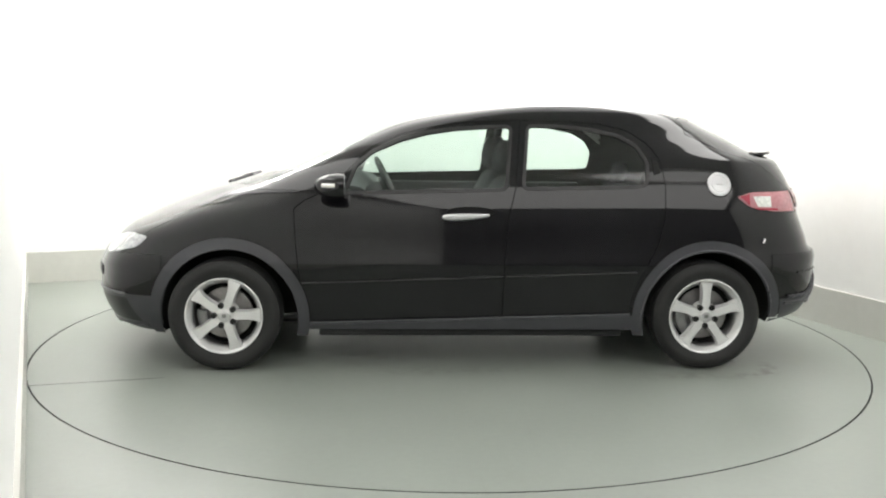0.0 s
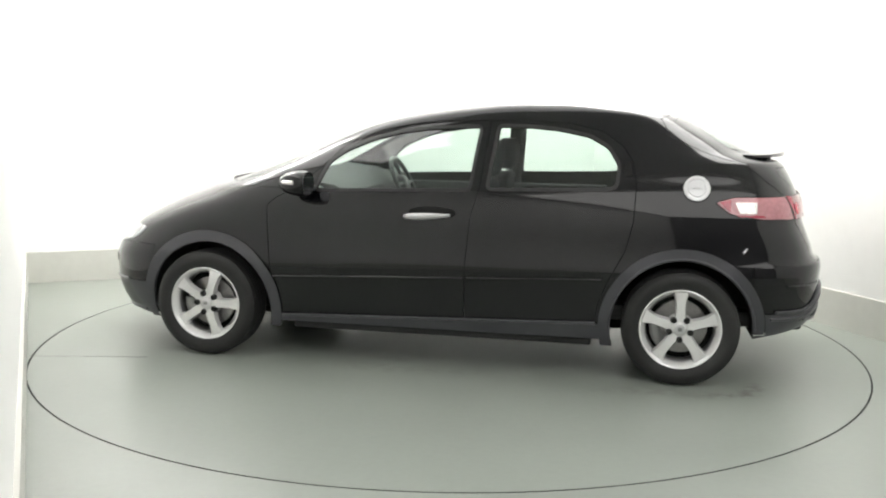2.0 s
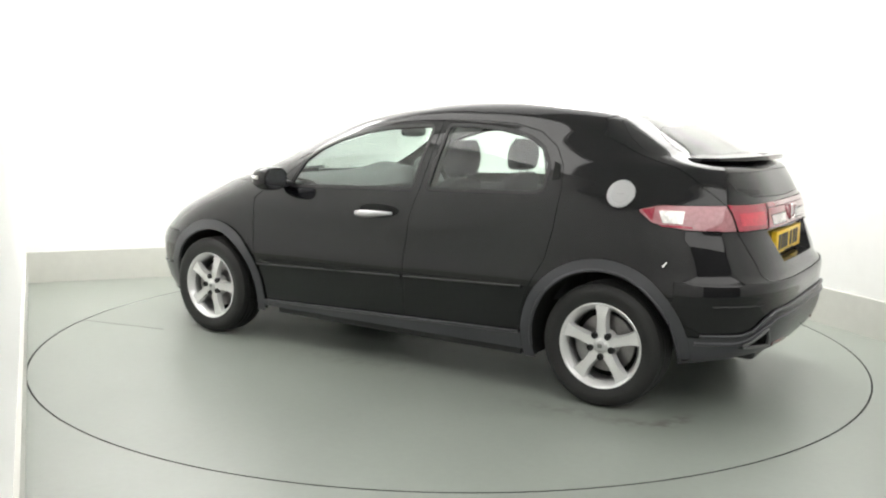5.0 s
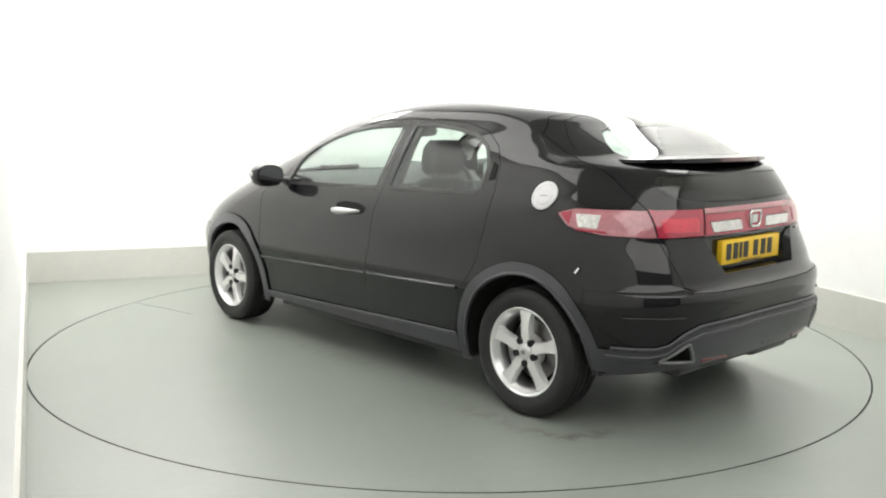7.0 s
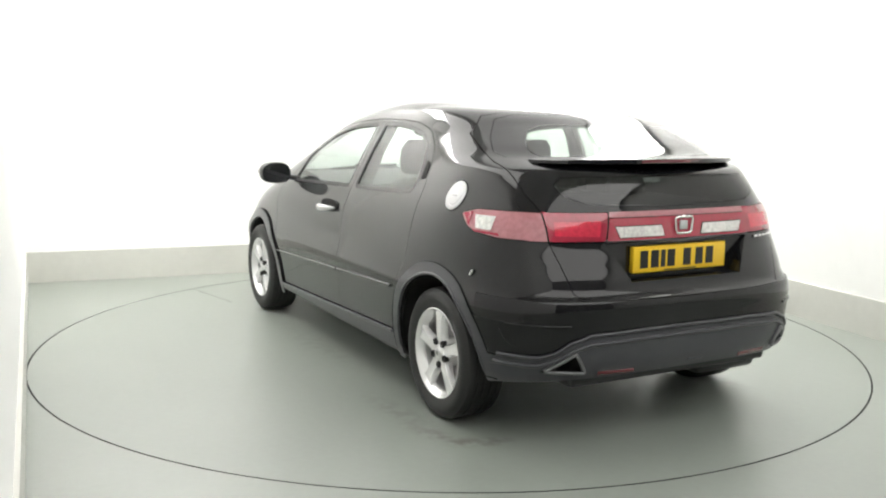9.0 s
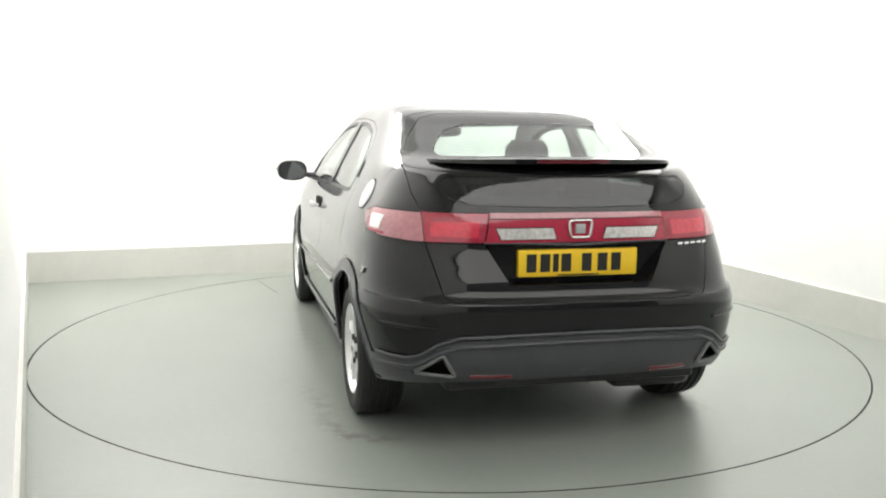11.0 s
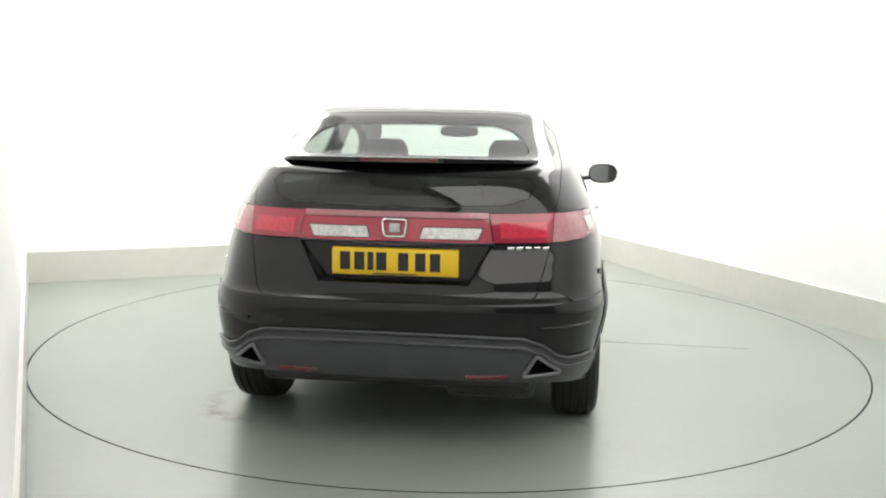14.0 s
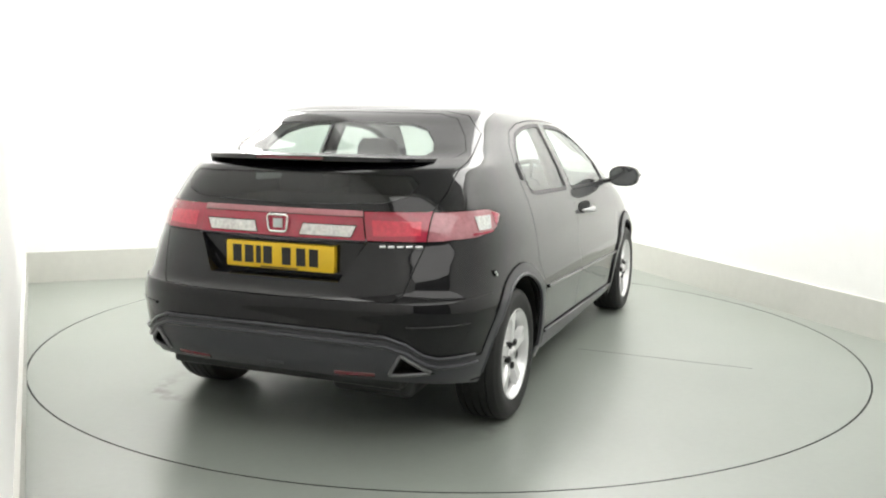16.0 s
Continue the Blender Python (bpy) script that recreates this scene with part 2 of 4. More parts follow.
def room():
    wall_between("wall_back", A, C, -0.1, HEIGHT, 0.15, WALL, "smooth white painted studio wall behind the turntable", "wall")
    wall_between("wall_right", C, D, -0.1, HEIGHT, 0.15, WALL, "smooth white painted studio side wall", "wall")
    # added behind the camera so that the black paint mirrors something dark
    wall_between("wall_front", D, E, -0.1, HEIGHT, 0.15, END_WALL, "dark curtained end wall of the studio", "wall")
    wall_between("wall_left", E, A, -0.1, HEIGHT, 0.15, WALL, "smooth white painted studio side wall", "wall")
    # boards round the foot of the white walls
    for name, p, q in (("skirting_back", A, C), ("skirting_right", C, D), ("skirting_left", E, A)):
        p, q = Vector(p), Vector(q)
        d = (q - p).normalized()
        n = Vector((-d.y, d.x))
        pts = [p - n * 0.018, q - n * 0.018, q, p]
        bm = slab([tuple(v) for v in pts], 0.0, 0.25)
        tagged(part(name, bm, SKIRT, None), "low off-white skirting board, lightly scuffed, along the wall", "skirting board", "", "structure")
    ce = part("ceiling", slab([(-3.7, 1.5), (1.5, 3.8), (5.2, -5.5), (0.6, -7.4)], HEIGHT, HEIGHT + 0.1), CEILING, None)
    tagged(ce, "plain white studio ceiling", "ceiling", "", "structure")
    # floor with a round opening for the turntable
    bm = bmesh.new()
    n = 160
    ring = [bm.verts.new(((TABLE_R + 0.009) * math.cos(2 * math.pi * k / n), (TABLE_R + 0.009) * math.sin(2 * math.pi * k / n), 0)) for k in range(n)]
    low = [bm.verts.new((v.co.x, v.co.y, -0.06)) for v in ring]
    far = [bm.verts.new((9 * math.cos(2 * math.pi * k / n), 9 * math.sin(2 * math.pi * k / n), 0)) for k in range(n)]
    for k in range(n):
        j = (k + 1) % n
        bm.faces.new((ring[k], far[k], far[j], ring[j]))
        bm.faces.new((low[k], ring[k], ring[j], low[j]))
    bm.faces.new(low[::-1])
    for f in bm.faces:
        if f.calc_center_median().z < -0.001:
            f.material_index = 1
    fl = part("floor", bm, FLOOR, None)
    fl.data.materials.append(GAP)
    tagged(fl, "glossy grey-green resin studio floor", "floor", "", "structure")


def light_boxes():
    """An unseen soft box over the car, with strips and a front box added to brighten walls and tail."""
    group = "ceiling light boxes"
    side = Vector((0.933, 0.359))
    lamp = new("ceiling_light")
    lamp.matrix_basis = Matrix.Translation((0.55, -0.9, HEIGHT - 0.12)) @ pose(0, 0, 0, 0, 0, math.degrees(math.atan2(side.y, side.x)))
    tagged(lamp, "soft white light box under the ceiling over the turntable", "ceiling light", group)
    part("frame", box(-1.3, 1.3, 0.2, 3.9, 0.0, 0.12, 0.01), WALL, lamp)
    part("diffuser", box(-1.27, 1.27, 0.23, 3.87, -0.02, -0.004, 0.004), glow("light_box_diffuser", (1.0, 0.985, 0.955), BOX_GLOW), lamp, "glowing white diffuser")
    # second box, added out of view to lift reflections in the car's tail
    front = new("ceiling_light")
    front.matrix_basis = lamp.matrix_basis.copy()
    tagged(front, "dim white light box under the ceiling near the end wall", "ceiling light", group)
    part("frame", box(-2.15, 2.2, -5.68, -2.2, 0.0, 0.12, 0.01), WALL, front)
    part("diffuser", box(-2.12, 2.17, -5.65, -2.23, -0.02, -0.004, 0.004), glow("front_fill_diffuser", (1.0, 0.985, 0.955), FRONT_FILL_GLOW), front, "dimly glowing white diffuser")
    # out-of-view strips, added to wash the walls up to full white
    for p, q, u0, u1, dim in ((A, C, 0.06, 0.94, 1.0), (C, D, 0.07, 0.50, 0.58), (E, A, 0.55, 0.92, 0.25)):
        p, q = Vector(p), Vector(q)
        d = (q - p).normalized()
        n = Vector((d.y, -d.x))
        if n.dot(Vector((0.7, -1.5)) - p) < 0:
            n = -n
        length = (q - p).length * (u1 - u0)
        c = p.lerp(q, (u0 + u1) / 2) + n * 0.58
        strip = new("strip_light")
        shine = glow("fill_strip_diffuser", (1.0, 0.985, 0.955), FILL_STRIP_GLOW * dim)
        strip.matrix_basis = Matrix.Translation((c.x, c.y, HEIGHT - 0.1)) @ pose(0, 0, 0, 0, 0, math.degrees(math.atan2(d.y, d.x)))
        tagged(strip, "long white strip light box under the ceiling along the wall", "ceiling light", group)
        part("frame", box(-length / 2, length / 2, -0.47, 0.47, 0.0, 0.10, 0.01), WALL, strip)
        part("diffuser", box(-length / 2 + 0.02, length / 2 - 0.02, -0.45, 0.45, -0.02, -0.004, 0.004), shine, strip, "glowing white diffuser")


def turntable():
    n = 160
    bm = slab([(TABLE_R * math.cos(2 * math.pi * k / n), TABLE_R * math.sin(2 * math.pi * k / n)) for k in range(n)], -0.05, 0.0)
    for f in bm.faces:
        if f.calc_center_median().z < -0.001:
            f.material_index = 1
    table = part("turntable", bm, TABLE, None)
    table.data.materials.append(GAP)
    tagged(table, "round grey-green turntable set flush in the floor", "turntable")
    # thin joints in the sheet; the dark marks are in its colour
    def seam(angle, r0, r1, w, mat, name, label):
        a = radians(angle)
        d, s = Vector((math.cos(a), math.sin(a))), Vector((-math.sin(a), math.cos(a)))
        pts = [d * r0 - s * w, d * r1 - s * w, d * r1 + s * w, d * r0 + s * w]
        part(name, slab([tuple(p) for p in pts], -0.002, 0.0012), mat, table, label)
    seam(-91.6, 0.85, 1.85, 0.0020, DIRT, "joint", "thin dark joint in the sheet")
    part("joint", slab([(1.55, 0.976), (2.20, 1.118), (2.20, 1.124), (1.55, 0.981)], -0.002, 0.0012), DIRT, table, "thin dark joint in the sheet")
    return table


# ---- the car: one smooth skin given by level lines, cut into panels ----
def curve_of(pairs, smooth=0.0):
    """A smooth function through (z, value) pairs: monotone cubic, softened over a length."""
    xs, ys = (np.array(c, float) for c in zip(*pairs))
    h, d = np.diff(xs), np.diff(ys) / np.diff(xs)
    m = np.zeros(len(xs))
    for i in range(1, len(xs) - 1):
        if d[i - 1] * d[i] > 0:
            w1, w2 = 2 * h[i] + h[i - 1], h[i] + 2 * h[i - 1]
            m[i] = (w1 + w2) / (w1 / d[i - 1] + w2 / d[i])
    m[0], m[-1] = d[0], d[-1]

    def raw(z):
        z = np.clip(np.asarray(z, float), xs[0], xs[-1])
        i = np.clip(np.searchsorted(xs, z) - 1, 0, len(h) - 1)
        t = (z - xs[i]) / h[i]
        return ((2 * t**3 - 3 * t**2 + 1) * ys[i] + (t**3 - 2 * t**2 + t) * h[i] * m[i]
                + (-2 * t**3 + 3 * t**2) * ys[i + 1] + (t**3 - t**2) * h[i] * m[i + 1])
    if not smooth:
        return raw
    offs = np.linspace(-1, 1, 9) * smooth
    ws = np.exp(-np.linspace(-1.6, 1.6, 9) ** 2)
    ws /= ws.sum()
    return lambda z: sum(w * raw(np.asarray(z, float) + o) for w, o in zip(ws, offs))


TOP = 1.476
# nose, bonnet, windscreen and roof along the middle
X_FRONT = curve_of([(.150, .60), (.200, .735), (.300, .808), (.420, .836), (.520, .834), (.600, .803), (.659, .748), (.732, .665), (.812, .51), (.897, .33),
                    (.959, 0.171), (.997, 0.020), (1.052, -0.163), (1.107, -0.325), (1.189, -0.516), (1.265, -0.692), (1.333, -0.867), (1.386, -1.062),
                    (1.420, -1.256), (1.450, -1.466), (1.464, -1.68), (TOP, -1.92)], 0.012)
# tail along the middle
X_REAR = curve_of([(.15, -3.10), (.24, -3.24), (.32, -3.335), (.40, -3.372), (.47, -3.382), (.56, -3.384), (.615, -3.388), (.640, -3.384), (.658, -3.364), (.680, -3.348), (.72, -3.336), (.78, -3.312),
                   (.86, -3.283), (.93, -3.272), (.97, -3.262), (1.0, -3.250), (1.06, -3.226), (1.12, -3.195), (1.155, -3.168), (1.18, -3.10), (1.21, -3.010), (1.26, -2.915), (1.336, -2.77), (1.396, -2.655),
                   (1.418, -2.575), (1.438, -2.43), (1.455, -2.25), (1.466, -2.08), (TOP, -1.92)], 0.007)
WIDTH = curve_of([(.15, .80), (.2, .825), (.3, .850), (.42, .866), (.5, .877), (.56, .884), (.59, .884), (.62, .879), (.66, .871), (.72, .8635), (.80, .858), (.87, .847), (.94, .829), (1.0, .807),
                  (1.05, .784), (1.1, .762), (1.2, .713), (1.300, .659), (1.372, .626), (1.413, .598), (1.438, .563), (1.456, .51), (1.467, .42), (1.473, .25), (TOP, .02)], 0.008)
MID = curve_of([(.15, -1.3), (1.0, -1.3), (1.2, -1.5), (1.360, -1.75), (1.438, -1.88), (TOP, -1.92)], 0.03)
N_FRONT = curve_of([(.15, 7.5), (.5, 8.5), (.8, 8.0), (.95, 6.5), (1.1, 6.2), (1.300, 6.0), (1.408, 4.5), (TOP, 2.4)], 0.03)
N_REAR = curve_of([(.15, 8), (.5, 10), (.75, 9.5), (.95, 8.5), (1.1, 7.5), (1.25, 6.5), (1.40, 5.0), (TOP, 2.6)], 0.04)
M_FRONT = curve_of([(.15, 2.5), (.6, 2.25), (.93, 2.3), (1.02, 3.4), (1.1, 4.6), (1.300, 4.8), (1.408, 3.6), (TOP, 2.2)], 0.03)
M_REAR = curve_of([(.15, 3.6), (.5, 3.6), (.95, 3.6), (1.2, 3.2), (1.4, 2.6), (TOP, 2.2)], 0.04)


def skin_value(x, y, z):
    """Below nought inside the skin, above outside."""
    xm = MID(z)
    front = x > xm
    ext = np.where(front, X_FRONT(z) - xm, xm - X_REAR(z))
    xi = np.abs(x - xm) / np.maximum(ext, 1e-3)
    eta = np.abs(y) / np.maximum(WIDTH(z), 1e-3)
    return xi ** np.where(front, N_FRONT(z), N_REAR(z)) + eta ** np.where(front, M_FRONT(z), M_REAR(z)) - 1


def skin_normal(p):
    x, y, z = np.asarray(p, float).T
    e = 2e-3
    zc = np.minimum(z, TOP - 0.004)
    g = np.stack([skin_value(x + e, y, zc) - skin_value(x - e, y, zc), skin_value(x, y + e, zc) - skin_value(x, y - e, zc),
                  skin_value(x, y, zc + e) - skin_value(x, y, zc - e)], 1)
    g /= np.maximum(np.linalg.norm(g, axis=1), 1e-9)[:, None]
    return g


def side_y(x, z):
    xm = float(MID(z))
    front = x > xm
    ext = float(X_FRONT(z)) - xm if front else xm - float(X_REAR(z))
    xi = min(abs(x - xm) / ext, 1)
    return float(WIDTH(z)) * (1 - xi ** float(N_FRONT(z) if front else N_REAR(z))) ** (1 / float(M_FRONT(z) if front else M_REAR(z)))


def rear_x(y, z):
    xm = float(MID(z))
    eta = min(abs(y) / float(WIDTH(z)), 1)
    return xm - (xm - float(X_REAR(z))) * (1 - eta ** float(M_REAR(z))) ** (1 / float(N_REAR(z)))


def front_x(y, z):
    xm = float(MID(z))
    eta = min(abs(y) / float(WIDTH(z)), 1)
    return xm + (float(X_FRONT(z)) - xm) * (1 - eta ** float(M_FRONT(z))) ** (1 / float(N_FRONT(z)))


def half_skin():
    """The left half of the skin as a grid from nose to tail, level by level."""
    levels = np.concatenate([np.linspace(.17, 1.378, 102), TOP - 0.092 * (np.linspace(1, 0.05, 42)[1:]) ** 2])
    count = 150
    rows = []
    for z in levels:
        xm, xf, xr, w = (float(f(z)) for f in (MID, X_FRONT, X_REAR, WIDTH))
        pts = []
        for (ext, n, m, sign) in ((xf - xm, float(N_FRONT(z)), float(M_FRONT(z)), 1), (xr - xm, float(N_REAR(z)), float(M_REAR(z)), 1)):
            a = np.linspace(0, math.pi / 2, 400)
            seg = np.stack([xm + ext * np.cos(a) ** (2 / n), w * np.sin(a) ** (2 / m)], 1)
            # even steps along the flank where the angle alone leaves gaps
            xs = np.linspace(0, 0.97, 300)
            more = np.stack([xm + ext * xs, w * (1 - xs**n) ** (1 / m)], 1)
            seg = np.concatenate([seg, more])
            seg = seg[np.argsort(seg[:, 1] - np.abs(seg[:, 0] - xm))]
            pts.append(seg if len(pts) == 0 else seg[::-1])
        line = np.concatenate(pts)
        line[0, 1] = line[-1, 1] = 0
        s = np.concatenate([[0], np.cumsum(np.linalg.norm(np.diff(line, axis=0), axis=1))])
        u = np.linspace(0, s[-1], count)
        rows.append(np.stack([np.interp(u, s, line[:, 0]), np.interp(u, s, line[:, 1]), np.full(count, z)], 1))
    bm = bmesh.new()
    vs = [[bm.verts.new(p) for p in r] for r in rows]
    for p, q in zip(vs, vs[1:]):
        for k in range(count - 1):
            bm.faces.new((p[k], p[k + 1], q[k + 1], q[k]))
    cap = bm.verts.new((float(MID(TOP)), 0, TOP))
    for k in range(count - 1):
        bm.faces.new((vs[-1][k], vs[-1][k + 1], cap))
    return bm


def inside(px, pz, poly):
    hit = False
    for (x0, z0), (x1, z1) in zip(poly, poly[1:] + poly[:1]):
        if (z0 > pz) != (z1 > pz) and px < x0 + (pz - z0) / (z1 - z0) * (x1 - x0):
            hit = not hit
    return hit


def cut(bm, line, axes, limit, closed=True):
    """Splits the faces that pass limit(corner) along a line in the plane of two axes (0 x, 1 y, 2 z)."""
    a, b = axes
    segs = list(zip(line, line[1:] + line[:1])) if closed else list(zip(line, line[1:]))
    lo = [min(p[i] for p in line) - .07 for i in (0, 1)]
    hi = [max(p[i] for p in line) + .07 for i in (0, 1)]
    near = []
    for f in bm.faces:
        c = f.verts[0].co
        if lo[0] < c[a] < hi[0] and lo[1] < c[b] < hi[1] and limit(c):
            near.append(f)
    for p, q in segs:
        d = Vector((q[0] - p[0], q[1] - p[1]))
        if d.length < 1e-6:
            continue
        d.normalize()
        l0, l1 = min(p[0], q[0]) - .003, max(p[0], q[0]) + .003
        m0, m1 = min(p[1], q[1]) - .003, max(p[1], q[1]) + .003

        def off(v):
            h = (v.co[b] - p[1]) * d.x - (v.co[a] - p[0]) * d.y
            return 0.0 if abs(h) < 3e-4 else h
        fresh = []
        for f in near:
            us, vs = [v.co[a] for v in f.verts], [v.co[b] for v in f.verts]
            if max(us) < l0 or min(us) > l1 or max(vs) < m0 or min(vs) > m1:
                continue
            hs = [off(v) for v in f.verts]
            if max(hs) <= 0 or min(hs) >= 0:
                continue
            for e in list(f.edges):
                h0, h1 = off(e.verts[0]), off(e.verts[1])
                if h0 * h1 < 0:
                    bmesh.utils.edge_split(e, e.verts[0], h0 / (h0 - h1))
            on = [v for v in f.verts if off(v) == 0]
            if len(on) == 2:
                ring = list(f.verts)
                i, j = ring.index(on[0]), ring.index(on[1])
                if abs(i - j) not in (1, len(ring) - 1):
                    made, _ = bmesh.utils.face_split(f, on[0], on[1])
                    fresh.append(made)
        near += fresh


def rounded(poly, r, n=5):
    """A polygon with its corners rounded."""
    out = []
    k = len(poly)
    for i in range(k):
        p0, p, p1 = (Vector(poly[j % k]) for j in (i - 1, i, i + 1))
        rr = min(r, (p0 - p).length * .45, (p1 - p).length * .45)
        s, e = p + (p0 - p).normalized() * rr, p + (p1 - p).normalized() * rr
        for j in range(n + 1):
            t = j / n
            out.append(tuple((1 - t) ** 2 * s + 2 * t * (1 - t) * p + t * t * e))
    return out


def shrunk(poly, d):
    """A polygon moved inwards by d."""
    area = sum(p[0] * q[1] - q[0] * p[1] for p, q in zip(poly, poly[1:] + poly[:1]))
    out = []
    k = len(poly)
    for i in range(k):
        p0, p, p1 = (Vector(poly[j % k]) for j in (i - 1, i, i + 1))
        u, v = (p - p0).normalized(), (p1 - p).normalized()
        nn = Vector((-(u + v).y, (u + v).x)).normalized() * (1 if area > 0 else -1)
        out.append(tuple(p + nn * d))
    return out


WHEELS = ((0.0, 0.303), (-2.635, 0.303))
ARCHES = (((-.025, .292), .372, .432), ((-2.635, .305), .362, .420))
DOOR_TOP = [(-.66, 1.085), (-.78, 1.207), (-.95, 1.280), (-1.1, 1.318), (-1.25, 1.340), (-1.42, 1.352), (-1.60, 1.360)]
FRONT_DOOR = [(-.455, .262), (-.41, .48), (-.385, .70), (-.375, .88), (-.43, .925), (-.52, .965)] + DOOR_TOP + [(-1.565, 1.0), (-1.525, .85), (-1.505, .6), (-1.50, .285)]
REAR_DOOR = [(-1.50, .285), (-1.505, .6), (-1.525, .85), (-1.565, 1.0), (-1.60, 1.360), (-1.85, 1.358), (-2.05, 1.345), (-2.2, 1.31), (-2.31, 1.235), (-2.365, 1.15),
             (-2.385, 1.03), (-2.375, .85), (-2.34, .70), (-2.26, .55), (-2.21, .42), (-2.195, .318)]
FRONT_PANE = rounded([(-.655, .975), (-.715, 1.118), (-.80, 1.183), (-.94, 1.243), (-1.1, 1.284), (-1.25, 1.305), (-1.40, 1.315), (-1.54, 1.320), (-1.505, 1.0), (-.95, .985)], .02, 3)
REAR_PANE = rounded([(-1.615, 1.005), (-1.65, 1.325), (-1.82, 1.323), (-1.97, 1.310), (-2.13, 1.280), (-2.23, 1.225), (-2.285, 1.14), (-2.275, 1.03), (-2.22, 1.02)], .02, 3)
FRONT_FRAME = shrunk(FRONT_PANE, -.018)
REAR_FRAME = shrunk(REAR_PANE, -.018)
SIDE_LAMP = rounded([(-2.775, .962), (-2.87, .988), (-3.5, .992), (-3.5, .868), (-3.0, .878), (-2.85, .905)], .02, 3)
HEAD_LAMP = rounded([(.70, .60), (.75, .665), (.55, .722), (.42, .715), (.48, .655)], .025, 3)
WIND_EDGE = [(0, .992), (.45, .992), (.67, 1.0), (.71, 1.03), (.675, 1.1), (.61, 1.2), (.545, 1.3), (.50, 1.380), (.44, 1.404), (0, 1.410)]
GATE_EDGE = [(0, 1.408), (.46, 1.400), (.550, 1.380), (.622, 1.30), (.660, 1.18), (.655, 1.06), (.632, .99), (.628, .872), (.574, .672), (.545, .648), (.40, .643), (0, .64)]
UP_GLASS = [(0, 1.394), (.44, 1.388), (.52, 1.366), (.585, 1.29), (.625, 1.225), (.610, 1.200), (0, 1.200)]
FRIT = [(0, 1.350), (.36, 1.342), (.44, 1.318), (.495, 1.27), (.520, 1.23), (.505, 1.210), (0, 1.210)]
LOW_GLASS_EDGE = [(0, 1.135), (.52, 1.13), (.555, 1.10), (.53, 1.05), (.44, 1.022), (0, 1.01)]
PLATE_HOLE = [(-.4, .864), (.395, .864), (.305, .712), (-.4, .712)]
EXHAUST = [(.684, .356), (.584, .438), (.531, .349)]
VALANCE = [(0, .510), (.30, .508), (.52, .500), (.60, .470), (.655, .425), (.70, .408), (.80, .404), (.95, .400)]
BAND_TOP, BAND_LOW = .990, .872


